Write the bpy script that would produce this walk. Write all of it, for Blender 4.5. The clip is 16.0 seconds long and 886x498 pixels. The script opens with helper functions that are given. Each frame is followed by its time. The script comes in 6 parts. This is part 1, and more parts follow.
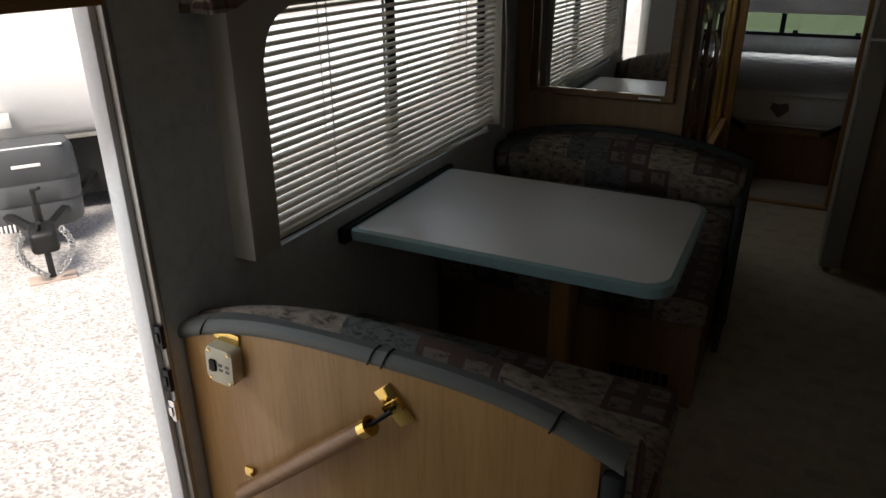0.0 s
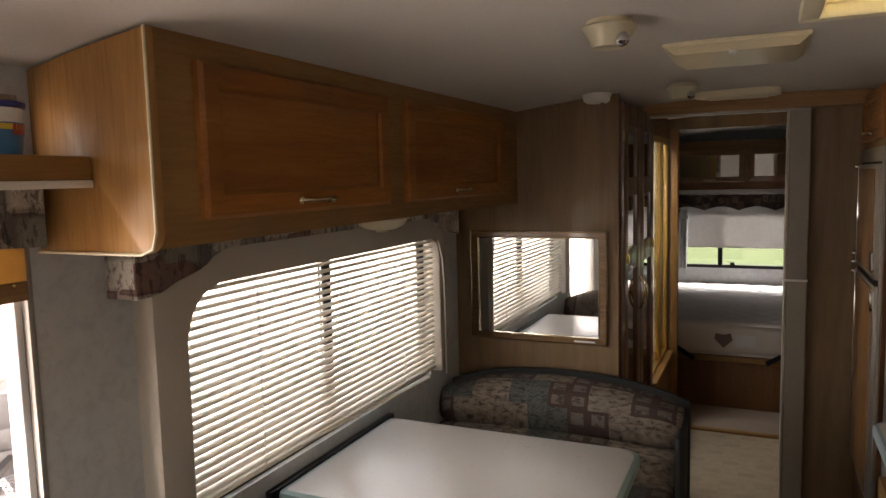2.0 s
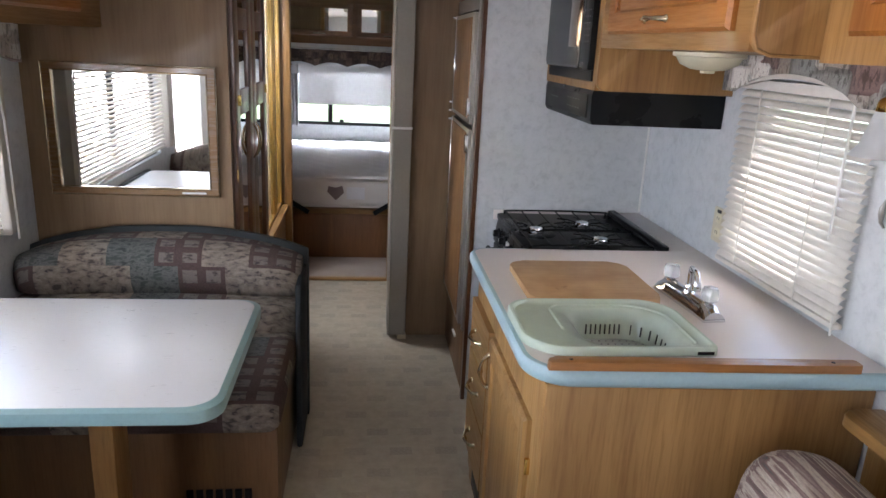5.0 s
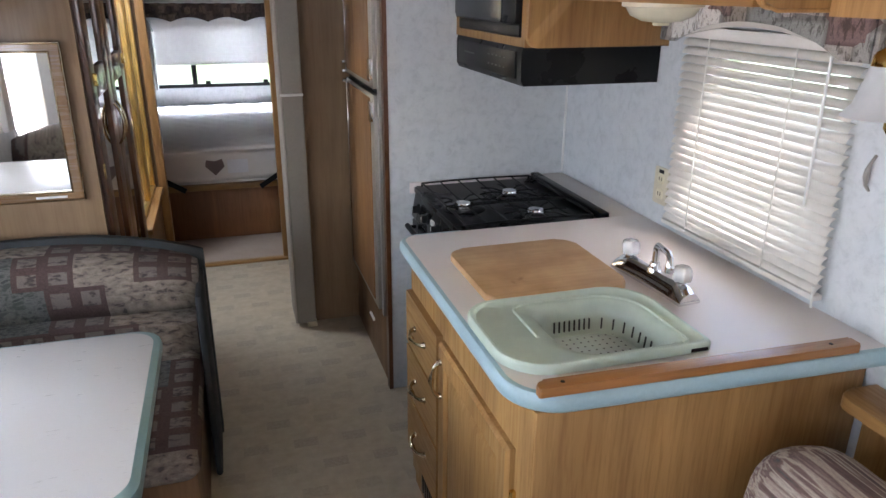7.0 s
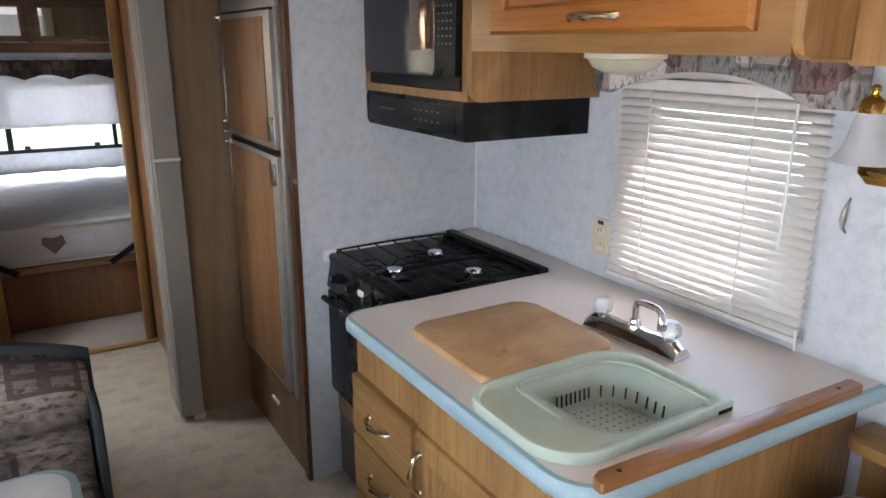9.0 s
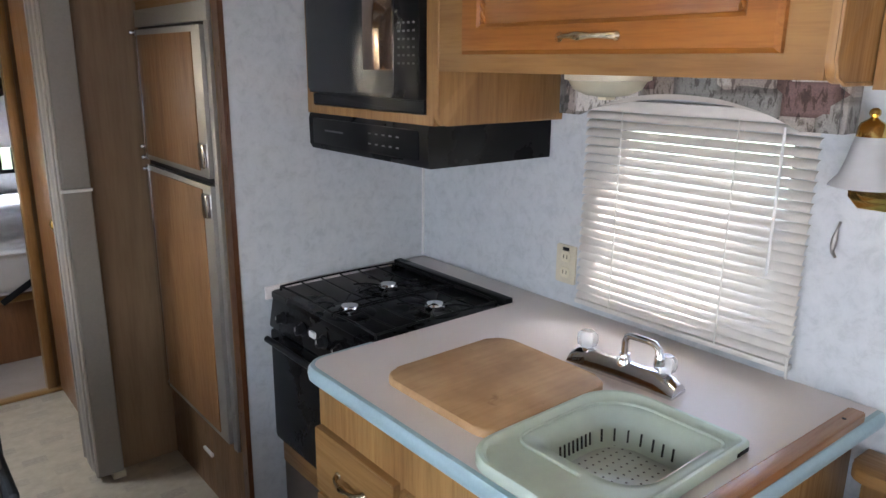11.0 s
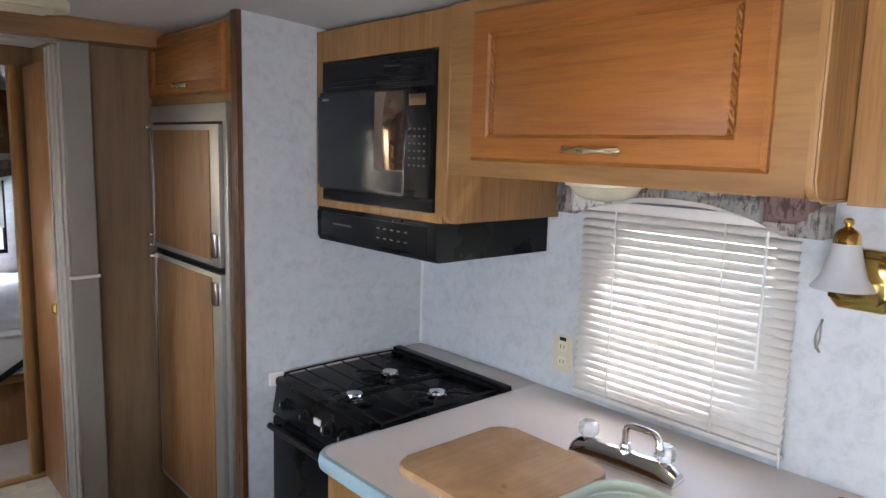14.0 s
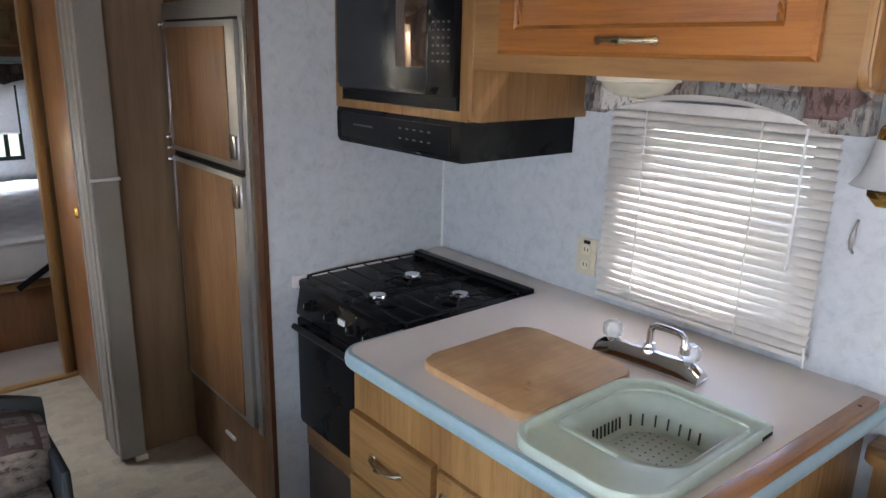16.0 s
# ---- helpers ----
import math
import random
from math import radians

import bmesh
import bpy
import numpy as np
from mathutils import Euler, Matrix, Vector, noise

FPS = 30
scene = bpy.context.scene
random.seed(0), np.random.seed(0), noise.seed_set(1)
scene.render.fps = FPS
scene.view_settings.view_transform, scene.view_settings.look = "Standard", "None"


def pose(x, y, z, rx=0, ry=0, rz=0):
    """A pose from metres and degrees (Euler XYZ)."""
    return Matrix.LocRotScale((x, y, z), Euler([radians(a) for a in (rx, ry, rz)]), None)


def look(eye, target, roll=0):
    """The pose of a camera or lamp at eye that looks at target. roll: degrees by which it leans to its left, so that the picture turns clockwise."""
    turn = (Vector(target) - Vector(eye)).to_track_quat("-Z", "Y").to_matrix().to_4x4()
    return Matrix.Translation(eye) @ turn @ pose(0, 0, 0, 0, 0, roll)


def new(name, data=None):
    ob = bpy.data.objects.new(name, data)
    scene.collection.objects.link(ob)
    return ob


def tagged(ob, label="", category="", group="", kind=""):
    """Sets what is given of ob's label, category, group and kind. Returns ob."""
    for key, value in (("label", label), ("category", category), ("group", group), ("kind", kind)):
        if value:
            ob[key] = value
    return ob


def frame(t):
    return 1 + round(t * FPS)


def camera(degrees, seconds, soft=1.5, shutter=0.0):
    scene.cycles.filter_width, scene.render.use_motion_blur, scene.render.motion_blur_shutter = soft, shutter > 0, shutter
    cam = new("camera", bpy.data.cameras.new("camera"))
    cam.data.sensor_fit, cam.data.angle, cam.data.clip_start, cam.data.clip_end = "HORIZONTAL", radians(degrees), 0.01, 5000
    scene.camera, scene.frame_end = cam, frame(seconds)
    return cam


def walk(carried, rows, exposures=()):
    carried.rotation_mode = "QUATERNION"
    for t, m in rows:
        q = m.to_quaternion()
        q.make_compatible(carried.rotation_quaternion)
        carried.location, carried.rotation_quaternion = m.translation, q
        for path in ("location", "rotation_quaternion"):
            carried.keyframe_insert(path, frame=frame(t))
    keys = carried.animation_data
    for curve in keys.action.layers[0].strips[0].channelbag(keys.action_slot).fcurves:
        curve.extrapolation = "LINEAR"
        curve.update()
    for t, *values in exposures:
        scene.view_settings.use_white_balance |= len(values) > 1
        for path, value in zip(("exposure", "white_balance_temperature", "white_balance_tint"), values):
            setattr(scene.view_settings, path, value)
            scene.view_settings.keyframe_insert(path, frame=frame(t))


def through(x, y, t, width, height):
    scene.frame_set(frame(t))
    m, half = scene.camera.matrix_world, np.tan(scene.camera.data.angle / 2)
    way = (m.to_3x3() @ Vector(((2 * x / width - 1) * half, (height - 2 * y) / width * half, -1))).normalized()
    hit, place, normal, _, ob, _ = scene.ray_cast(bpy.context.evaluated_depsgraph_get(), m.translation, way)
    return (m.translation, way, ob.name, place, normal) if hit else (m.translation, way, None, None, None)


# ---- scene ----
cam = camera(64.3, 16.0)
PATH = [
    (0, (1.129, -0.01, 1.517), (0.309, 1.628, 0.713), -0.3),
    (0.5, (1.187, -0.008, 1.563), (0.311, 1.661, 0.894), -2.1),
    (1, (1.198, 0.004, 1.597), (0.31, 1.724, 1.094), -1.8),
    (1.5, (1.246, 0.004, 1.603), (0.335, 1.755, 1.279), -1.9),
    (2, (1.283, 0.013, 1.626), (0.456, 1.823, 1.426), -1.4),
    (2.5, (1.339, 0.012, 1.617), (0.686, 1.895, 1.445), -1.7),
    (3, (1.404, 0.027, 1.625), (1.006, 1.972, 1.392), -1.4),
    (3.5, (1.453, 0.077, 1.609), (1.292, 2.052, 1.341), -0.3),
    (4, (1.463, 0.136, 1.579), (1.436, 2.109, 1.253), 1.2),
    (4.5, (1.368, 0.184, 1.506), (1.395, 2.138, 1.081), 2.8),
    (5, (1.241, 0.202, 1.507), (1.468, 2.11, 0.952), 2.8),
    (7.5, (1.09, 0.6, 1.556), (1.77, 2.35, 0.866), 1.4),
    (8, (0.869, 0.637, 1.56), (1.739, 2.327, 0.937), 2.4),
    (8.5, (0.874, 0.7, 1.548), (1.819, 2.367, 0.974), 1.6),
    (9, (0.925, 0.835, 1.537), (1.93, 2.472, 0.98), 0.3),
    (9.5, (0.966, 0.949, 1.538), (2.021, 2.548, 0.963), -1.1),
    (12, (0.795, 1.066, 1.546), (2.097, 2.514, 1.09), 2.0),
    (12.5, (0.782, 1.072, 1.575), (2.073, 2.538, 1.145), 1.6),
    (13, (0.785, 1.05, 1.573), (2.074, 2.535, 1.203), 1.5),
    (13.5, (0.77, 1.041, 1.576), (2.073, 2.525, 1.257), 1.5),
    (14, (0.761, 1.035, 1.591), (2.072, 2.518, 1.303), 1.5),
    (14.5, (0.772, 1.037, 1.578), (2.076, 2.522, 1.268), 1.6),
    (15, (0.79, 1.022, 1.57), (2.061, 2.511, 1.162), 1.6),
    (15.5, (0.801, 1.016, 1.542), (2.041, 2.51, 1.065), 1.6),
    (16, (0.757, 1.068, 1.56), (2.008, 2.534, 1.024), 1.4),
]
walk(cam, [(t, look(e, a, r)) for t, e, a, r in PATH], [(0, 0.33, 6850, 10), (0.6, 1.14, 7200, 13), (1.5, 2.08, 8000, 19), (2.5, 2.82, 8100, 21), (3.0, 2.96, 7900, 21), (3.5, 3.28, 7100, 21), (4.4, 3.70, 6400, 19), (5, 3.74, 6200, 18), (9, 3.78, 6150, 17), (11, 3.70, 6100, 17), (12, 3.70, 6100, 17), (12.6, 3.82, 6050, 17), (14.2, 3.82, 6050, 17), (15, 3.64, 6050, 17), (16, 3.58, 6000, 17)])

# ---- world, sun, window light ----
wld = bpy.data.worlds.new("world")
scene.world = wld
wld.use_nodes = True
wn = wld.node_tree
sky = wn.nodes.new("ShaderNodeTexSky")
sky.sky_type, sky.sun_disc = "NISHITA", False
sky.sun_elevation, sky.sun_rotation = radians(53), radians(166)
sky.air_density, sky.dust_density = 1.0, 4.0
wn.nodes["Background"].inputs[1].default_value = 0.15
wn.links.new(sky.outputs[0], wn.nodes["Background"].inputs[0])
sun = new("sun", bpy.data.lights.new("sun", "SUN"))
sun.data.energy, sun.data.angle, sun.data.color = 4.8, radians(25), (1.0, 0.96, 0.9)
sun.matrix_world = look((2, -8, 11), (0, 0, 0))


def opening_light(name, eye, target, w, h, watts, color=(0.84, 0.93, 1.0)):
    la = bpy.data.lights.new(name, "AREA")
    la.shape, la.size, la.size_y, la.energy, la.color = "RECTANGLE", w, h, watts, color
    ob = new(name, la)
    ob.matrix_world = look(eye, target)
    return ob


opening_light("door_daylight", (-0.12, 0.49, 1.0), (1.0, 0.49, 0.35), 0.74, 1.4, 1.75)
opening_light("window_daylight", (-0.16, 1.95, 1.12), (1.0, 1.95, 0.55), 1.36, 0.5, 1.4)
opening_light("kitchen_window_daylight", (2.52, 1.95, 1.18), (1.0, 1.95, 1.1), 0.48, 0.42, 0.08)
opening_light("bedroom_window_daylight", (1.17, 7.36, 1.40), (1.17, 5.9, 0.45), 1.05, 0.36, 14.0)
opening_light("roof_vent_daylight", (1.55, 1.62, 2.16), (1.55, 1.62, 0.0), 0.32, 0.32, 1.75)
opening_light("shower_skylight", (0.40, 4.22, 2.12), (0.40, 4.22, 0.0), 0.5, 0.5, 2.8)
# Added fill from an unseen, assumed opening in the front wall.
opening_light("unseen_front_daylight", (1.2, -2.02, 1.3), (1.2, 0.0, 0.1), 0.7, 0.4, 0.42)

# ---- materials ----


def nodes_of(name):
    m = bpy.data.materials.new(name)
    m.use_nodes = True
    nt = m.node_tree
    return m, nt, nt.nodes["Principled BSDF"]


def ramp(nt, fac, stops):
    r = nt.nodes.new("ShaderNodeValToRGB")
    while len(r.color_ramp.elements) < len(stops):
        r.color_ramp.elements.new(0.5)
    for e, (p, c) in zip(r.color_ramp.elements, stops):
        e.position, e.color = p, (*c, 1)
    nt.links.new(fac, r.inputs[0])
    return r.outputs[0]


def coords(nt, scale=(1, 1, 1), loc=(0, 0, 0), rot=(0, 0, 0)):
    tc, mp = nt.nodes.new("ShaderNodeTexCoord"), nt.nodes.new("ShaderNodeMapping")
    mp.inputs["Scale"].default_value, mp.inputs["Location"].default_value = scale, loc
    mp.inputs["Rotation"].default_value = rot
    nt.links.new(tc.outputs["Object"], mp.inputs[0])
    return mp.outputs[0]


def noise_tex(nt, vec, scale, detail=4, rough=0.6, dist=0.0):
    n = nt.nodes.new("ShaderNodeTexNoise")
    n.inputs["Scale"].default_value, n.inputs["Detail"].default_value = scale, detail
    n.inputs["Roughness"].default_value, n.inputs["Distortion"].default_value = rough, dist
    nt.links.new(vec, n.inputs["Vector"])
    return n.outputs["Fac"]


def mix(nt, a, b, fac, mode="MIX"):
    n = nt.nodes.new("ShaderNodeMix")
    n.data_type, n.blend_type = "RGBA", mode
    for sock, v in ((n.inputs[0], fac), (n.inputs[6], a), (n.inputs[7], b)):
        if isinstance(v, (int, float)):
            sock.default_value = v
        elif isinstance(v, tuple):
            sock.default_value = (*v, 1)
        else:
            nt.links.new(v, sock)
    return n.outputs[2]


def bump(nt, bs, height, strength=0.2, dist=0.002):
    b = nt.nodes.new("ShaderNodeBump")
    b.inputs["Strength"].default_value, b.inputs["Distance"].default_value = strength, dist
    nt.links.new(height, b.inputs["Height"])
    nt.links.new(b.outputs[0], bs.inputs["Normal"])


def surface(name, col, rough=0.5, metal=0.0, vary=0.15, scale=6.0, fine=120.0, relief=0.15, coat=0.0, trans=0.0):
    """A plain surface with broad stains, fine grain and uneven gloss."""
    m, nt, bs = nodes_of(name)
    v = coords(nt)
    a, b = noise_tex(nt, v, scale, 5), noise_tex(nt, v, fine, 3)
    lo, hi = tuple(c * (1 - vary) for c in col), tuple(min(1, c * (1 + vary)) for c in col)
    c = ramp(nt, a, [(0.1, lo), (0.9, hi)])
    g = ramp(nt, b, [(0.25, (0.9, 0.9, 0.9)), (0.75, (1, 1, 1))])
    nt.links.new(mix(nt, c, g, 1.0, "MULTIPLY"), bs.inputs["Base Color"])
    r = ramp(nt, a, [(0.0, (rough * 0.85,) * 3), (1.0, (min(1, rough * 1.15),) * 3)])
    nt.links.new(r, bs.inputs["Roughness"])
    bs.inputs["Metallic"].default_value = metal
    bs.inputs["Coat Weight"].default_value = coat
    bs.inputs["Transmission Weight"].default_value = trans
    if relief:
        bump(nt, bs, b, relief, 0.001)
    return m


def laminate(name, col, rough):
    """Hard plastic sheet: even colour with a fine speckle and faint scuffs in the gloss."""
    m, nt, bs = nodes_of(name)
    v = coords(nt)
    c = ramp(nt, noise_tex(nt, v, 500, 2), [(0.3, tuple(x * 0.94 for x in col)), (0.7, col)])
    nt.links.new(c, bs.inputs["Base Color"])
    nt.links.new(ramp(nt, noise_tex(nt, coords(nt, (1, 6, 1)), 25, 4), [(0.3, (rough * 0.9,) * 3), (0.7, (rough * 1.2,) * 3)]), bs.inputs["Roughness"])
    return m


def wood(name, dark, light, grain="z", rough=0.45, scale=1.0, coat=0.1, pore=0.42):
    m, nt, bs = nodes_of(name)
    k = {"x": (0.06, 1, 1), "y": (1, 0.06, 1), "z": (1, 1, 0.06)}[grain]
    v = coords(nt, tuple(s * scale for s in k))
    broad, pores = noise_tex(nt, v, 9, 4, 0.55, 1.2), noise_tex(nt, v, 130, 3, 0.7)
    big = noise_tex(nt, coords(nt), 2.2, 2)
    c = ramp(nt, broad, [(0.3, dark), (0.48, tuple((a + b) / 2 for a, b in zip(dark, light))), (0.68, light)])
    c = mix(nt, c, ramp(nt, pores, [(0.35, (0.62, 0.55, 0.48)), (0.55, (1, 1, 1))]), pore, "MULTIPLY")
    c = mix(nt, c, ramp(nt, big, [(0.3, (0.85, 0.84, 0.82)), (0.7, (1, 1, 1))]), 1.0, "MULTIPLY")
    nt.links.new(c, bs.inputs["Base Color"])
    nt.links.new(ramp(nt, pores, [(0.3, (rough * 1.3,) * 3), (0.7, (rough * 0.85,) * 3)]), bs.inputs["Roughness"])
    bs.inputs["Coat Weight"].default_value = coat
    bump(nt, bs, pores, 0.12, 0.0008)
    return m


def worn_board():
    """Maple rubbed pale in use, with darker blotches, scratches and a few burnt marks."""
    m, nt, bs = nodes_of("chopping_board_maple")
    v = coords(nt)
    grain = noise_tex(nt, coords(nt, (0.08, 1, 1)), 60, 4, 0.6, 0.5)
    c = ramp(nt, noise_tex(nt, v, 7, 3), [(0.3, (0.38, 0.215, 0.095)), (0.7, (0.54, 0.345, 0.175))])
    c = mix(nt, c, ramp(nt, grain, [(0.3, (0.86, 0.84, 0.8)), (0.65, (1, 1, 1))]), 1.0, "MULTIPLY")
    c = mix(nt, c, ramp(nt, noise_tex(nt, coords(nt, (1.6, 0.9, 1)), 11, 4, 0.65, 0.6), [(0.26, (0.42, 0.34, 0.27)), (0.36, (1, 1, 1))]), 0.75, "MULTIPLY")
    nt.links.new(c, bs.inputs["Base Color"])
    bs.inputs["Roughness"].default_value = 0.55
    bump(nt, bs, grain, 0.12, 0.0008)
    return m


def mottled_paper(name):
    m, nt, bs = nodes_of(name)
    v = coords(nt)
    a, b = noise_tex(nt, v, 27, 7, 0.72, 0.5), noise_tex(nt, v, 5, 3)
    c = ramp(nt, a, [(0.34, (0.44, 0.46, 0.47)), (0.5, (0.52, 0.537, 0.545)), (0.66, (0.555, 0.57, 0.577))])
    c = mix(nt, c, ramp(nt, b, [(0.3, (0.93, 0.95, 0.96)), (0.7, (1, 1, 1))]), 1.0, "MULTIPLY")
    nt.links.new(c, bs.inputs["Base Color"])
    bs.inputs["Roughness"].default_value = 0.55
    bump(nt, bs, a, 0.1, 0.001)
    return m


def patch_fabric(name, stops, scale=14.0, stretch=(1, 1, 1)):
    """Woven patchwork: square-cornered patches filled with small figures and thread."""
    m, nt, bs = nodes_of(name)
    v = coords(nt, stretch)
    warp = nt.nodes.new("ShaderNodeTexVoronoi")
    warp.distance, warp.feature = "CHEBYCHEV", "F1"
    warp.inputs["Scale"].default_value, warp.inputs["Randomness"].default_value = scale, 0.75
    nt.links.new(v, warp.inputs["Vector"])
    sep = nt.nodes.new("ShaderNodeSeparateColor")
    nt.links.new(warp.outputs["Color"], sep.inputs[0])
    patch = ramp(nt, sep.outputs[0], stops)
    border = ramp(nt, warp.outputs["Distance"], [(0.36, (1, 1, 1)), (0.5, (0.5, 0.46, 0.44))])
    figures = noise_tex(nt, coords(nt, (2.0, 2.0, 0.8)), scale * 2.6, 3, 0.65, 0.6)
    c = mix(nt, patch, ramp(nt, figures, [(0.39, (0.30, 0.27, 0.25)), (0.48, (1, 1, 1))]), 0.85, "MULTIPLY")
    c = mix(nt, c, border, 1.0, "MULTIPLY")
    thread = noise_tex(nt, v, 420, 2)
    c = mix(nt, c, ramp(nt, thread, [(0.3, (0.7, 0.7, 0.7)), (0.7, (1, 1, 1))]), 1.0, "MULTIPLY")
    nt.links.new(c, bs.inputs["Base Color"])
    bs.inputs["Roughness"].default_value = 0.95
    bs.inputs["Sheen Weight"].default_value = 0.2
    bump(nt, bs, thread, 0.4, 0.001)
    return m


def quilt_fabric():
    """Upholstery printed with large patches: framed squares, sketchy cream blocks and grey-green fields."""
    m, nt, bs = nodes_of("patchwork_upholstery")
    tc, sp, cb_ = nt.nodes.new("ShaderNodeTexCoord"), nt.nodes.new("ShaderNodeSeparateXYZ"), nt.nodes.new("ShaderNodeCombineXYZ")
    ad = nt.nodes.new("ShaderNodeMath")
    nt.links.new(tc.outputs["Object"], sp.inputs[0])
    nt.links.new(sp.outputs[1], ad.inputs[0])
    nt.links.new(sp.outputs[2], ad.inputs[1])
    nt.links.new(sp.outputs[0], cb_.inputs[0])
    nt.links.new(ad.outputs[0], cb_.inputs[1])
    flat = cb_.outputs[0]

    def bricks(w, h, gap, off):
        b = nt.nodes.new("ShaderNodeTexBrick")
        b.offset = off
        for key, val in (("Scale", 1.0), ("Brick Width", w), ("Row Height", h), ("Mortar Size", gap), ("Mortar Smooth", 0.15)):
            b.inputs[key].default_value = val
        b.inputs["Color1"].default_value, b.inputs["Color2"].default_value = (0, 0, 0, 1), (1, 1, 1, 1)
        nt.links.new(flat, b.inputs["Vector"])
        return b

    big, small = bricks(0.165, 0.160, 0.0, 0.5), bricks(0.0825, 0.080, 0.017, 0.0)
    kind = big.outputs["Color"]
    streak = nt.nodes.new("ShaderNodeMapping")
    streak.inputs["Scale"].default_value = (1.0, 1.7, 1.0)
    nt.links.new(flat, streak.inputs[0])
    sketch = noise_tex(nt, streak.outputs[0], 30, 3, 0.6, 0.4)
    weave = noise_tex(nt, flat, 160, 3, 0.7, 1.0)
    mauve = ramp(nt, weave, [(0.3, (0.060, 0.034, 0.029)), (0.7, (0.105, 0.062, 0.054))])
    light = ramp(nt, sketch, [(0.37, (0.07, 0.055, 0.048)), (0.42, (0.17, 0.135, 0.107)), (0.62, (0.29, 0.24, 0.19))])
    green = ramp(nt, sketch, [(0.35, (0.04, 0.045, 0.043)), (0.48, (0.13, 0.135, 0.12)), (0.60, (0.06, 0.065, 0.06))])
    inner = ramp(nt, sketch, [(0.36, (0.06, 0.046, 0.042)), (0.5, (0.17, 0.142, 0.118))])
    framed = mix(nt, inner, mauve, small.outputs["Fac"])
    c = mix(nt, framed, light, ramp(nt, kind, [(0.50, (0, 0, 0)), (0.51, (1, 1, 1))]))
    c = mix(nt, c, green, ramp(nt, kind, [(0.85, (0, 0, 0)), (0.86, (1, 1, 1))]))
    thread = noise_tex(nt, tc.outputs["Object"], 420, 2)
    c = mix(nt, c, ramp(nt, thread, [(0.3, (0.7, 0.7, 0.7)), (0.7, (1, 1, 1))]), 1.0, "MULTIPLY")
    nt.links.new(c, bs.inputs["Base Color"])
    bs.inputs["Roughness"].default_value = 0.95
    bump(nt, bs, thread, 0.4, 0.001)
    return m


def sheer(name, col, through=0.35, rough=0.5):
    """Thin plastic or cloth that lets part of the daylight through."""
    m, nt, bs = nodes_of(name)
    v = coords(nt)
    c = ramp(nt, noise_tex(nt, v, 30, 4), [(0.3, tuple(x * 0.92 for x in col)), (0.7, col)])
    nt.links.new(c, bs.inputs["Base Color"])
    bs.inputs["Roughness"].default_value = rough
    t, mx = nt.nodes.new("ShaderNodeBsdfTranslucent"), nt.nodes.new("ShaderNodeMixShader")
    nt.links.new(c, t.inputs[0])
    mx.inputs[0].default_value = through
    nt.links.new(bs.outputs[0], mx.inputs[1])
    nt.links.new(t.outputs[0], mx.inputs[2])
    nt.links.new(mx.outputs[0], nt.nodes["Material Output"].inputs[0])
    return m


def lino_mat():
    m, nt, bs = nodes_of("printed_vinyl")
    v = coords(nt)
    br = nt.nodes.new("ShaderNodeTexBrick")
    br.offset, br.squash = 0.5, 1.0
    br.inputs["Scale"].default_value = 1.0
    br.inputs["Brick Width"].default_value, br.inputs["Row Height"].default_value = 0.175, 0.14
    br.inputs["Mortar Size"].default_value, br.inputs["Mortar Smooth"].default_value = 0.046, 0.06
    br.inputs["Color1"].default_value, br.inputs["Color2"].default_value = (0, 0, 0, 1), (1, 1, 1, 1)
    br.inputs["Mortar"].default_value = (0.5, 0.5, 0.5, 1)
    nt.links.new(coords(nt, (1, 1, 1)), br.inputs["Vector"])
    base = ramp(nt, noise_tex(nt, v, 22, 5), [(0.3, (0.37, 0.31, 0.225)), (0.7, (0.46, 0.395, 0.295))])
    sq = ramp(nt, noise_tex(nt, v, 90, 4), [(0.35, (0.30, 0.255, 0.19)), (0.65, (0.39, 0.335, 0.255))])
    inner = ramp(nt, br.outputs["Color"], [(0.0, (1, 1, 1)), (1.0, (0.55, 0.55, 0.55))])
    inv = nt.nodes.new("ShaderNodeMath")
    inv.operation, inv.inputs[0].default_value = "SUBTRACT", 1.0
    nt.links.new(br.outputs["Fac"], inv.inputs[1])
    mul = nt.nodes.new("ShaderNodeMath")
    mul.operation = "MULTIPLY"
    nt.links.new(inv.outputs[0], mul.inputs[0])
    nt.links.new(inner, mul.inputs[1])
    nt.links.new(mix(nt, base, sq, mul.outputs[0]), bs.inputs["Base Color"])
    bs.inputs["Roughness"].default_value = 0.42
    bump(nt, bs, noise_tex(nt, v, 200, 3), 0.1, 0.001)
    return m


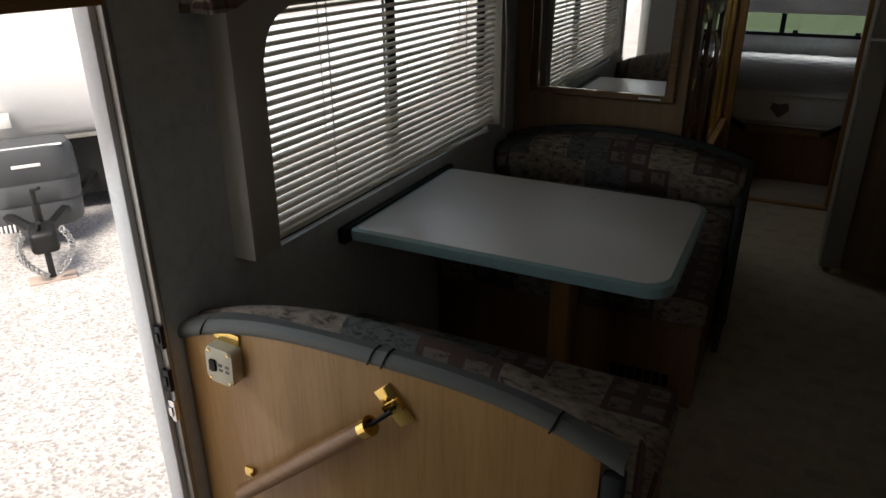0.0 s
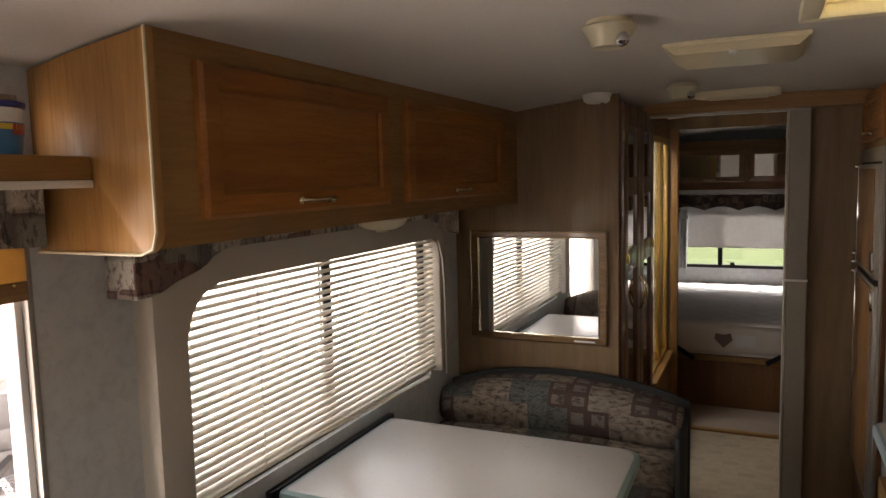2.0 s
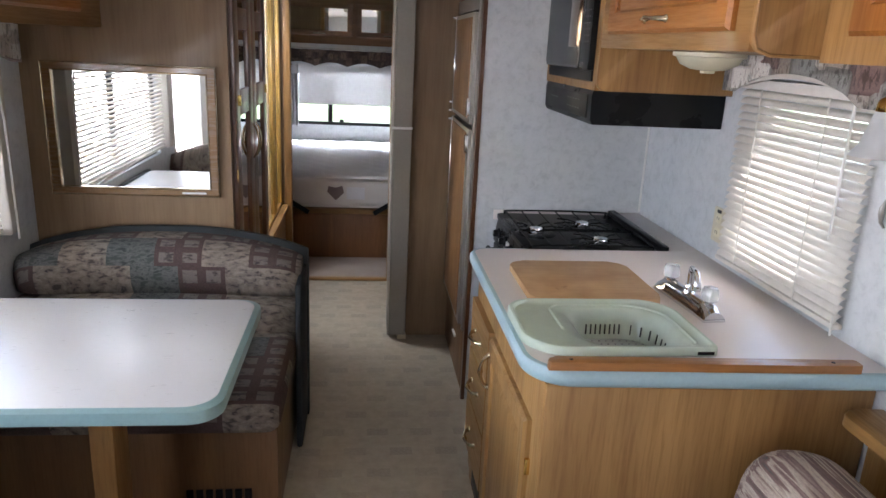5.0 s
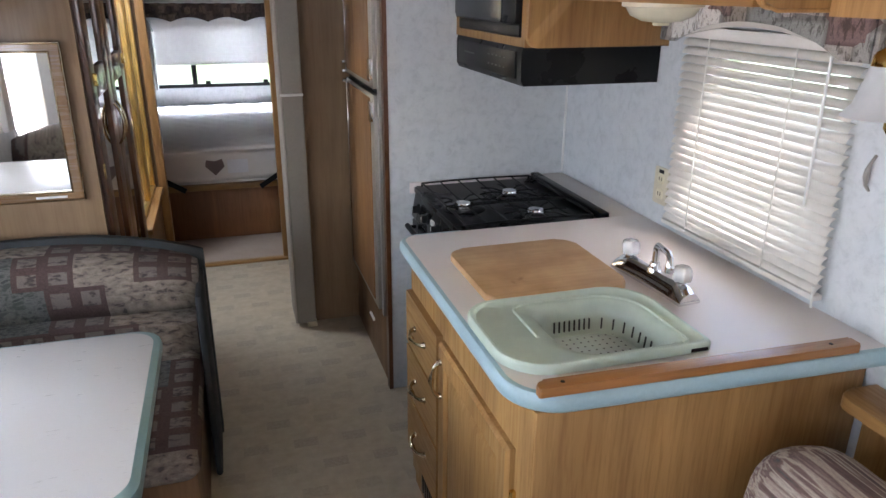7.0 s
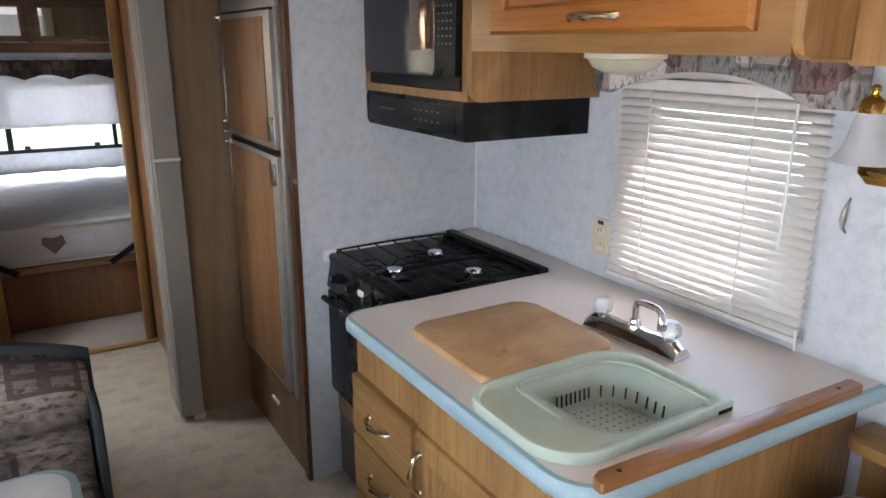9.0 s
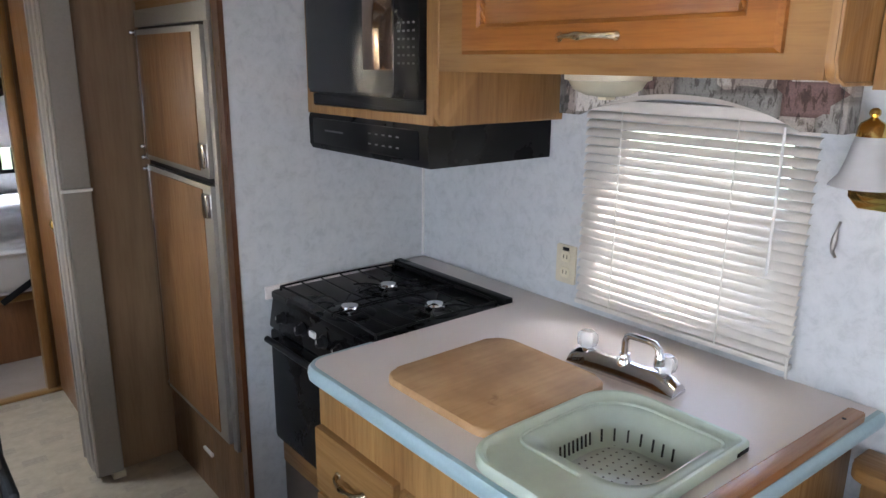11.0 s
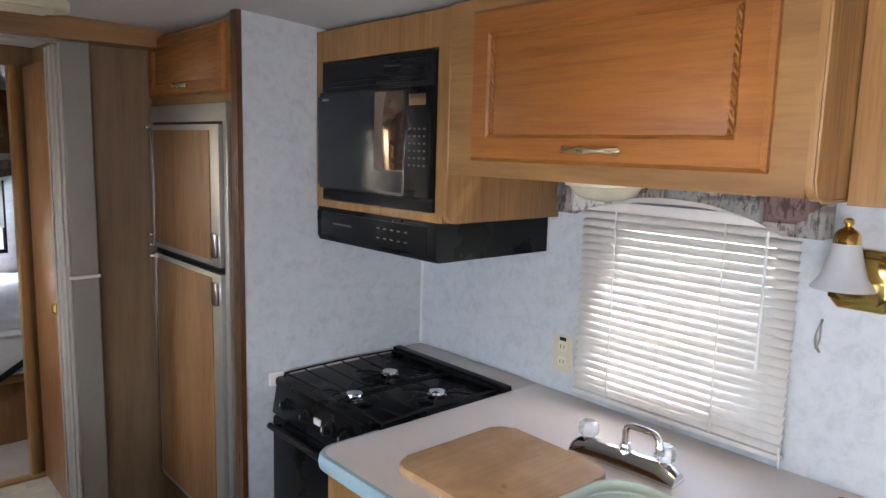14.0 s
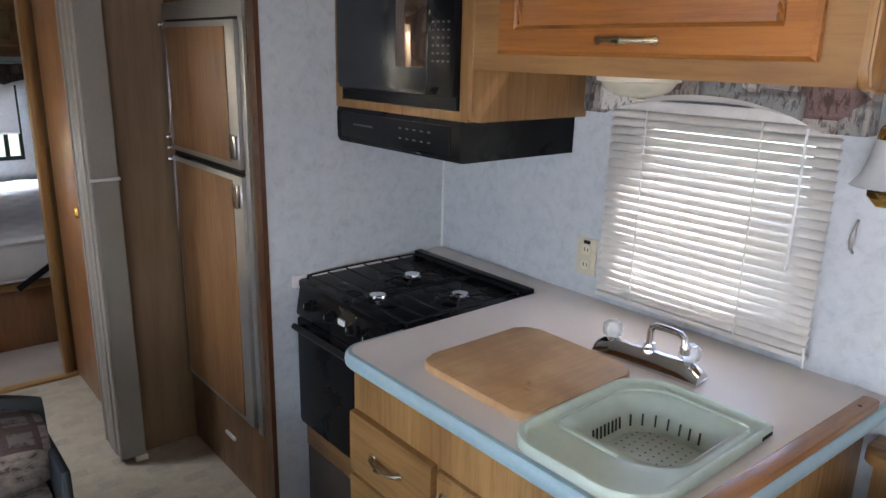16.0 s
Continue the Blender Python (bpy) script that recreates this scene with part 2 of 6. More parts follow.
def ground_mat():
    """Pale gravel by the trailers, mown grass past the lot's edge."""
    m, nt, bs = nodes_of("gravel_and_grass")
    v = coords(nt)
    vo = nt.nodes.new("ShaderNodeTexVoronoi")
    vo.inputs["Scale"].default_value = 62
    nt.links.new(v, vo.inputs["Vector"])
    sep = nt.nodes.new("ShaderNodeSeparateColor")
    nt.links.new(vo.outputs["Color"], sep.inputs[0])
    gravel = ramp(nt, sep.outputs[0], [(0.0, (0.30, 0.275, 0.26)), (0.4, (0.48, 0.455, 0.44)), (1.0, (0.62, 0.60, 0.585))])
    gravel = mix(nt, gravel, ramp(nt, noise_tex(nt, v, 1.2, 4), [(0.3, (0.84, 0.82, 0.81)), (0.7, (1, 1, 1))]), 1.0, "MULTIPLY")
    grass = ramp(nt, noise_tex(nt, v, 6, 6), [(0.3, (0.022, 0.040, 0.011)), (0.7, (0.042, 0.068, 0.020))])
    xyz = nt.nodes.new("ShaderNodeSeparateXYZ")
    nt.links.new(v, xyz.inputs[0])
    ad = nt.nodes.new("ShaderNodeMath")
    ad.operation = "MULTIPLY_ADD"
    nt.links.new(noise_tex(nt, v, 0.8, 3), ad.inputs[0])
    ad.inputs[1].default_value = 1.5
    lot = nt.nodes.new("ShaderNodeMath")
    lot.operation, lot.inputs[1].default_value = "MULTIPLY_ADD", 2.0
    nt.links.new(xyz.outputs[0], lot.inputs[0])
    nt.links.new(xyz.outputs[1], lot.inputs[2])
    nt.links.new(lot.outputs[0], ad.inputs[2])
    edge = nt.nodes.new("ShaderNodeMapRange")
    edge.inputs[1].default_value, edge.inputs[2].default_value = 9.3, 9.8
    nt.links.new(ad.outputs[0], edge.inputs[0])
    nt.links.new(mix(nt, gravel, grass, edge.outputs[0]), bs.inputs["Base Color"])
    bs.inputs["Roughness"].default_value = 0.95
    bump(nt, bs, vo.outputs["Distance"], 0.5, 0.006)
    return m


PAPER = mottled_paper("mottled_wallpaper")
CEIL = surface("ceiling_vinyl", (0.56, 0.54, 0.51), 0.7, vary=0.05, scale=3, fine=260, relief=0.25)
OAK = wood("oak_veneer", (0.23, 0.112, 0.031), (0.385, 0.210, 0.067), "z", 0.45, 0.8, 0.1, 0.5)
OAK_Y = wood("oak_veneer_lengthwise", (0.215, 0.104, 0.029), (0.345, 0.186, 0.057), "y", 0.45, 0.8, 0.1, 0.35)
OAK_X = wood("oak_veneer_crosswise", (0.24, 0.118, 0.034), (0.385, 0.212, 0.068), "x", 0.45, 0.8, 0.1, 0.35)
DOOR_Y = wood("solid_oak_lengthwise", (0.225, 0.073, 0.010), (0.37, 0.138, 0.020), "y", 0.42, 1.0, 0.06, 0.4)
DOOR_Z = wood("solid_oak_upright", (0.225, 0.073, 0.010), (0.37, 0.138, 0.020), "z", 0.42, 1.0, 0.06, 0.4)
BROWN = wood("brown_panelling", (0.185, 0.112, 0.052), (0.26, 0.168, 0.085), "z", 0.5, 0.8, 0.1, 0.25)
DARKWOOD = wood("dark_door_wood", (0.065, 0.022, 0.008), (0.14, 0.052, 0.018), "z", 0.3, coat=0.3)
BOARD = worn_board()
WALNUT = wood("handrail_wood", (0.30, 0.15, 0.065), (0.38, 0.20, 0.09), "x", 0.4)
COUNTER = surface("pinkish_laminate", (0.70, 0.635, 0.605), 0.35, vary=0.03, scale=4, fine=700, relief=0.03)
TABLE = laminate("white_laminate", (0.60, 0.575, 0.55), 0.3)
BLUE = surface("blue_edge_vinyl", (0.30, 0.42, 0.455), 0.35, vary=0.06)
TEAL = surface("green_edge_vinyl", (0.24, 0.36, 0.35), 0.35, vary=0.08)
MINT = sheer("mint_plastic", (0.67, 0.755, 0.66), 0.45, 0.2)
CHROME = surface("chrome", (0.75, 0.75, 0.76), 0.08, 1.0, vary=0.04, relief=0.0)
BRASS = surface("polished_brass", (0.78, 0.55, 0.18), 0.14, 1.0, vary=0.08, relief=0.0)
OLDBRASS = surface("nickel_and_brass", (0.62, 0.52, 0.36), 0.2, 1.0, vary=0.15, scale=60, relief=0.0)
SILVER = surface("satin_aluminium", (0.36, 0.345, 0.32), 0.38, 0.7, vary=0.06)
BLACK = surface("black_enamel", (0.007, 0.007, 0.0075), 0.28, vary=0.2)
BLACKP = surface("black_plastic", (0.011, 0.011, 0.012), 0.38, vary=0.2)
IRON = surface("grate_iron", (0.009, 0.009, 0.009), 0.45, 0.0, vary=0.3)
for bn_ in ("black_enamel", "black_plastic", "grate_iron"):
    bpy.data.materials[bn_].node_tree.nodes["Principled BSDF"].inputs["Specular IOR Level"].default_value = 0.12
GREYPRINT = surface("grey_print", (0.11, 0.11, 0.115), 0.5, vary=0.05)
CREAM = surface("cream_plastic", (0.66, 0.60, 0.42), 0.4, vary=0.04)
IVORY = surface("ivory_plastic", (0.58, 0.52, 0.38), 0.4, vary=0.05)
WHITEP = surface("white_plastic", (0.74, 0.73, 0.70), 0.4, vary=0.04)
LENS = sheer("milky_lens", (0.72, 0.68, 0.52), 0.4, 0.25)
SHADEGLASS = sheer("frosted_glass", (0.74, 0.75, 0.75), 0.45, 0.3)
SLAT = sheer("blind_vinyl", (0.73, 0.69, 0.615), 0.27, 0.42)
SLAT_THICK = sheer("thick_blind_vinyl", (0.68, 0.64, 0.58), 0.07, 0.42)
CORD = surface("cord", (0.7, 0.68, 0.62), 0.8)
CREAMBOARD = surface("cream_cloth_board", (0.50, 0.46, 0.40), 0.85, vary=0.06, fine=500, relief=0.3)
ACC = surface("grey_folding_vinyl", (0.29, 0.265, 0.225), 0.5, vary=0.06, scale=10)
LINO = lino_mat()
CARPET = surface("beige_carpet", (0.36, 0.29, 0.24), 0.98, vary=0.15, scale=9, fine=350, relief=0.9)
CLOTH = quilt_fabric()
VALCLOTH = patch_fabric("valance_print", [(0.0, (0.19, 0.115, 0.10)), (0.18, (0.22, 0.14, 0.12)), (0.22, (0.22, 0.22, 0.20)), (0.36, (0.28, 0.275, 0.25)), (0.46, (0.52, 0.48, 0.42)), (1.0, (0.72, 0.68, 0.62))], 15, (0.6, 0.6, 0.9))
PIPING = surface("slate_blue_vinyl", (0.020, 0.024, 0.026), 0.75, vary=0.15, fine=400, relief=0.3)
MATTRESS = surface("white_ticking", (0.62, 0.58, 0.56), 0.9, vary=0.04, scale=20, fine=300, relief=0.5)
SHADECLOTH = sheer("roller_shade_cloth", (0.62, 0.61, 0.60), 0.14, 0.9)
AMBER = sheer("amber_shade_cloth", (0.62, 0.41, 0.16), 0.45, 0.9)
GREYCLOTH = surface("grey_curtain_cloth", (0.42, 0.42, 0.42), 0.95, vary=0.08)
VALDARK = patch_fabric("dark_valance_print", [(0.0, (0.05, 0.03, 0.025)), (0.5, (0.09, 0.055, 0.04)), (1.0, (0.16, 0.11, 0.08))], 16)
GRAVEL = ground_mat()
GELCOAT = surface("white_gelcoat", (0.78, 0.78, 0.78), 0.3, vary=0.03)
COVERGREY = surface("grey_moulded_plastic", (0.055, 0.058, 0.063), 0.5, vary=0.08, fine=300)
DARKSTEEL = surface("dark_steel", (0.014, 0.014, 0.014), 0.5, 0.4, vary=0.3)
PLANK = surface("weathered_plank", (0.42, 0.34, 0.29), 0.85, vary=0.2, scale=18)
GALV = surface("galvanised_chain", (0.5, 0.5, 0.5), 0.35, 0.9, vary=0.2)
TUBBLUE = surface("blue_label", (0.03, 0.16, 0.35), 0.4, vary=0.3, scale=40)
TUBRED = surface("red_label_band", (0.45, 0.05, 0.04), 0.4, vary=0.2)
TUBYEL = surface("yellow_label_band", (0.6, 0.42, 0.05), 0.4, vary=0.2)
RIMBLUE = surface("navy_lid", (0.02, 0.03, 0.16), 0.35, vary=0.1)
SHOWERWALL = surface("cream_acrylic", (0.76, 0.70, 0.55), 0.25, vary=0.03)
GOLDFRAME = surface("gold_anodised_frame", (0.62, 0.42, 0.14), 0.3, 0.9, vary=0.1)

MIRROR, mnt, mbs = nodes_of("mirror_glass")
mbs.inputs["Base Color"].default_value, mbs.inputs["Metallic"].default_value = (0.86, 0.87, 0.86, 1), 1.0
mbs.inputs["Roughness"].default_value = 0.02
GLASS, gnt, gbs = nodes_of("clear_glass")
gbs.inputs["Base Color"].default_value, gbs.inputs["Transmission Weight"].default_value = (0.95, 0.97, 0.96, 1), 1.0
gbs.inputs["Roughness"].default_value, gbs.inputs["IOR"].default_value = 0.0, 1.45
ACRYLIC, ant, abs_ = nodes_of("clear_acrylic")
abs_.inputs["Base Color"].default_value, abs_.inputs["Transmission Weight"].default_value = (0.93, 0.93, 0.92, 1), 0.72
abs_.inputs["Roughness"].default_value, abs_.inputs["IOR"].default_value = 0.12, 1.45
SMOKED, snt, sbs = nodes_of("smoked_glass")
sbs.inputs["Base Color"].default_value, sbs.inputs["Roughness"].default_value = (0.30, 0.22, 0.17, 1), 0.07
sbs.inputs["Metallic"].default_value = 0.85

# ---- mesh helpers ----
ORIGIN = {}


def bx(bm, x0, x1, y0, y1, z0, z1, bev=0.0, seg=2):
    m = Matrix.Translation(((x0 + x1) / 2, (y0 + y1) / 2, (z0 + z1) / 2)) @ Matrix.Diagonal((abs(x1 - x0), abs(y1 - y0), abs(z1 - z0), 1))
    vs = bmesh.ops.create_cube(bm, size=1, matrix=m)["verts"]
    if bev:
        es = list({e for v in vs for e in v.link_edges})
        bmesh.ops.bevel(bm, geom=es, offset=bev, segments=seg, profile=0.5, affect="EDGES")
    return bm


def box(x0, x1, y0, y1, z0, z1, bev=0.0, seg=2):
    return bx(bmesh.new(), x0, x1, y0, y1, z0, z1, bev, seg)


def tube(bm, pts, r, seg=8):
    """A round bar along points; r is one radius or one for each point."""
    pts = [Vector(p) for p in pts]
    rs = r if isinstance(r, (list, tuple)) else [r] * len(pts)
    rings, side = [], None
    for i, p in enumerate(pts):
        d = (pts[min(i + 1, len(pts) - 1)] - pts[max(i - 1, 0)]).normalized()
        if side is None:
            side = d.orthogonal().normalized()
        side = (side - d * side.dot(d)).normalized()
        up = d.cross(side)
        rings.append([bm.verts.new(p + (side * math.cos(a) + up * math.sin(a)) * rs[i]) for a in (2 * math.pi * k / seg for k in range(seg))])
    for a, b in zip(rings, rings[1:]):
        for k in range(seg):
            bm.faces.new((a[k], a[(k + 1) % seg], b[(k + 1) % seg], b[k]))
    bm.faces.new(rings[0][::-1])
    bm.faces.new(rings[-1])
    return bm


def lathe(bm, prof, m=None, seg=24, cap=True):
    """A turned shape from (radius, height) pairs round the local z axis of m."""
    m = m or Matrix()
    rings = [[bm.verts.new(m @ Vector((r * math.cos(a), r * math.sin(a), h))) for a in (2 * math.pi * k / seg for k in range(seg))] for r, h in prof]
    for a, b in zip(rings, rings[1:]):
        for k in range(seg):
            bm.faces.new((a[k], a[(k + 1) % seg], b[(k + 1) % seg], b[k]))
    if cap:
        bm.faces.new(rings[0][::-1])
        bm.faces.new(rings[-1])
    return bm


def prism(bm, poly, m, depth, bev=0.0, seg=2):
    """Extrudes a flat outline (u, v) by depth along the local w axis of m."""
    a = [bm.verts.new(m @ Vector((u, v, 0))) for u, v in poly]
    b = [bm.verts.new(m @ Vector((u, v, depth))) for u, v in poly]
    n = len(poly)
    bm.faces.new(a[::-1])
    top = bm.faces.new(b)
    for k in range(n):
        bm.faces.new((a[k], a[(k + 1) % n], b[(k + 1) % n], b[k]))
    if bev:
        bmesh.ops.bevel(bm, geom=list(top.edges), offset=bev, segments=seg, profile=0.5, affect="EDGES")
    return bm


def rrect(u0, u1, v0, v1, r, n=6):
    """Outline of a rectangle with rounded corners; r: one radius, or four from the lower left on, anticlockwise."""
    r = r if isinstance(r, (list, tuple)) else [r] * 4
    out = []
    for (cu, cv, a0), q in zip(((u0, v0, 180), (u1, v0, 270), (u1, v1, 0), (u0, v1, 90)), r):
        if q <= 0:
            out.append((cu, cv))
            continue
        cx, cy = cu + (q if cu == u0 else -q), cv + (q if cv == v0 else -q)
        for k in range(n + 1):
            a = radians(a0 + 90 * k / n)
            out.append((cx + q * math.cos(a), cy + q * math.sin(a)))
    return out


def side(origin, facing):
    """A frame on an upright face: u to a viewer's right, v up, w out of the face."""
    u = {"-x": (0, -1, 0), "+x": (0, 1, 0), "-y": (1, 0, 0), "+y": (-1, 0, 0)}[facing]
    w = {"-x": (-1, 0, 0), "+x": (1, 0, 0), "-y": (0, -1, 0), "+y": (0, 1, 0)}[facing]
    m = Matrix((u, (0, 0, 1), w)).transposed().to_4x4()
    return Matrix.Translation(origin) @ m


def moved(bm, m):
    bmesh.ops.transform(bm, matrix=m, verts=bm.verts)
    return bm


def thing(name, at, label, category, group="", kind=""):
    ob = new(name)
    ob.location, ob.empty_display_size = at, 0.1
    ORIGIN[ob.name] = Vector(at)
    return tagged(ob, label, category, group, kind)


def part(name, bm, material, parent=None, label="", angle=40):
    """One mesh in world places, linked under a thing or a part of it."""
    o = ORIGIN[parent.name] if parent else Vector()
    bmesh.ops.translate(bm, verts=bm.verts, vec=-o)
    bmesh.ops.recalc_face_normals(bm, faces=bm.faces)
    me = bpy.data.meshes.new(name)
    bm.to_mesh(me)
    bm.free()
    me.materials.append(material)
    me.shade_smooth()
    me.set_sharp_from_angle(angle=radians(angle))
    ob = new(name, me)
    if parent:
        ob.parent = parent
    ORIGIN[ob.name] = o
    return tagged(ob, label)


def solo(name, bm, material, label, category, group="", kind="", angle=40):
    """A thing of one mesh."""
    return tagged(part(name, bm, material, None, "", angle), label, category, group, kind)


def struct(name, bm, material, label, category):
    return solo(name, bm, material, label, category, "", "structure")


def cells(us, vs, holes):
    """Cells of a grid that no hole covers."""
    us = sorted(set(us) | {h[0] for h in holes} | {h[1] for h in holes})
    vs = sorted(set(vs) | {h[2] for h in holes} | {h[3] for h in holes})
    for u0, u1 in zip(us, us[1:]):
        for v0, v1 in zip(vs, vs[1:]):
            cu, cv = (u0 + u1) / 2, (v0 + v1) / 2
            if not any(h[0] < cu < h[1] and h[2] < cv < h[3] for h in holes):
                yield u0, u1, v0, v1


def roof(x):
    """The arched ceiling's height."""
    return 1.975 - 0.085 * ((x - 1.3) / 1.1) ** 2


# ---- setting ----
W, FRONT, BACK = 2.4, -2.0, 6.9
YK, YM = 3.0, 2.97          # kitchen's end wall, wall with the mirror
DOORWAY = (0.10, 0.902, 0.0, 1.78)
WIN_L, WIN_R = (1.235, 2.665, 0.79, 1.40), (1.72, 2.18, 0.98, 1.40)

struct("floor", box(-0.05, W + 0.05, FRONT, 4.63, -0.06, 0.0), LINO, "worn beige printed vinyl floor with small squares", "floor")
struct("floor_bedroom", box(-0.05, W + 0.05, 4.63, BACK, -0.06, 0.012, 0.004), CARPET, "beige pile carpet on the bedroom floor", "carpet")
bm = bmesh.new()
for y0, y1, z0, z1 in cells([FRONT, BACK], [-0.06, 2.02], [DOORWAY, WIN_L]):
    bx(bm, -0.05, 0.0, y0, y1, z0, z1)
struct("wall_left", bm, PAPER, "mottled grey-green wallpaper on the side wall with the entrance", "wall")
bm = bmesh.new()
for y0, y1, z0, z1 in cells([FRONT, BACK], [-0.06, 2.02], [WIN_R]):
    bx(bm, W, W + 0.05, y0, y1, z0, z1)
struct("wall_right", bm, PAPER, "mottled pale blue-grey wallpaper on the kitchen side wall", "wall")
bm = bmesh.new()
# The hole is unseen and assumed, sized to let front daylight in.
for x0, x1, z0, z1 in cells([-0.05, W + 0.05], [-0.06, 2.02], [(0.85, 1.55, 1.10, 1.50)]):
    bx(bm, x0, x1, FRONT - 0.05, FRONT, z0, z1)
struct("wall_front", bm, PAPER, "plain wallpapered front wall", "wall")
bm = bmesh.new()
for x0, x1, z0, z1 in cells([-0.05, W + 0.05], [-0.06, 2.02], [(0.60, 1.74, 0.745, 1.27)]):
    bx(bm, x0, x1, BACK, BACK + 0.05, z0, z1)
struct("wall_back", bm, PAPER, "pale papered rear wall of the bedroom", "wall")
bm = bmesh.new()
xs = [-0.05 + i * 0.125 for i in range(21)]
for x0, x1, y0, y1 in cells(xs, [FRONT - 0.05, BACK + 0.05], [(1.375, 1.725, 1.44, 1.79), (0.20, 0.60, 4.02, 4.42)]):
    vs = [bm.verts.new((x, y, roof(x) + d)) for d in (0, 0.06) for x, y in ((x0, y0), (x1, y0), (x1, y1), (x0, y1))]
    for f in ((0, 3, 2, 1), (4, 5, 6, 7), (0, 1, 5, 4), (1, 2, 6, 5), (2, 3, 7, 6), (3, 0, 4, 7)):
        bm.faces.new([vs[i] for i in f])
struct("ceiling", bm, CEIL, "off-white textured vinyl ceiling, slightly arched", "ceiling")


def roofed(bm, x0, x1, y0, y1, n=4):
    """An upright wall slab whose top follows the arched ceiling."""
    top = [(x1 + (x0 - x1) * i / n, roof(x1 + (x0 - x1) * i / n) + 0.004) for i in range(n + 1)]
    m = Matrix(((1, 0, 0, 0), (0, 0, -1, y1), (0, 1, 0, 0), (0, 0, 0, 1)))
    return prism(bm, [(x0, 0.0), (x1, 0.0)] + top, m, y1 - y0)


struct("wall_mirror", roofed(bmesh.new(), 0.0, 0.735, YM, YM + 0.03), BROWN, "brown wood-grain panelled partition behind the dinette", "wall")
struct("wall_kitchen", roofed(bmesh.new(), 1.70, W, YK, YK + 0.03), PAPER, "mottled pale blue-grey papered partition by the stove", "wall")
struct("wall_pantry", roofed(bmesh.new(), 1.475, 1.72, 3.72, 3.76), BROWN, "brown wood-grain panel beside the refrigerator", "wall")
struct("wall_hall", roofed(bmesh.new(), 1.73, W, 3.76, 3.79), PAPER, "plain partition closing the hall", "wall")
bm = bmesh.new()
roofed(bm, 0.0, 0.755, 4.63, 4.67)
roofed(bm, 1.502, W, 4.63, 4.67)
bx(bm, 0.755, 1.502, 4.63, 4.67, 1.89, 2.0)
struct("wall_bedroom", bm, BROWN, "brown panelled partition with the bedroom doorway", "wall")
struct("trim", box(1.684, 1.70, YK - 0.004, YK + 0.034, 0.0, roof(1.69)), DARKWOOD, "dark brown corner bead on the papered partition", "trim")
struct("trim_corner", box(W - 0.008, W - 0.001, YK - 0.008, YK - 0.001, 0.87, 1.285), WHITEP, "thin white bead in the papered corner", "trim")
struct("trim_threshold", box(0.755, 1.50, 4.60, 4.645, 0.0, 0.018, 0.006), OAK_X, "worn threshold strip at the bedroom carpet", "trim")
struct("ground", box(-400, 400, -400, 400, -1.0, -0.8), GRAVEL, "pale gravel lot with mown grass beyond", "ground")

# ---- builders of repeated kinds ----


def bow_handle(parent, m, length=0.1, material=None):
    """A bowed cabinet pull with two bosses; m: frame at its middle, u along it."""
    bm = bmesh.new()
    n = 12
    pts, rs = [], []
    for i in range(n + 1):
        s = i / n * 2 - 1
        pts.append(m @ Vector((s * length / 2, 0, 0.004 + 0.022 * (1 - s * s) ** 0.6)))
        rs.append(0.0042 + 0.0042 * math.exp(-(s * 4) ** 2) + 0.003 * s ** 4)
    tube(bm, pts, rs, 8)
    for s in (-1, 1):
        lathe(bm, [(0.004, -0.002), (0.010, 0.001), (0.009, 0.004), (0.004, 0.009)], m @ Matrix.Translation((s * length / 2, 0, 0)), 12)
    return part("handle", bm, material or OLDBRASS, parent, "worn nickel and brass bow handle")


def holed(bm, o, i, m, depth, bev=0.003):
    """A flat frame with one opening, its outer and inner edges eased; o, i: u0, u1, v0, v1."""
    def ring(q, e, w):
        return [bm.verts.new(m @ Vector((u, v, w))) for u, v in ((q[0] + e, q[2] + e), (q[1] - e, q[2] + e), (q[1] - e, q[3] - e), (q[0] + e, q[3] - e))]
    rs = [ring(o, 0, 0), ring(o, 0, depth - bev), ring(o, bev, depth), ring(i, -bev, depth), ring(i, 0, depth - bev), ring(i, 0, 0)]
    for a, b in zip(rs, rs[1:] + rs[:1]):
        for k in range(4):
            bm.faces.new((a[k], a[(k + 1) % 4], b[(k + 1) % 4], b[k]))
    return bm


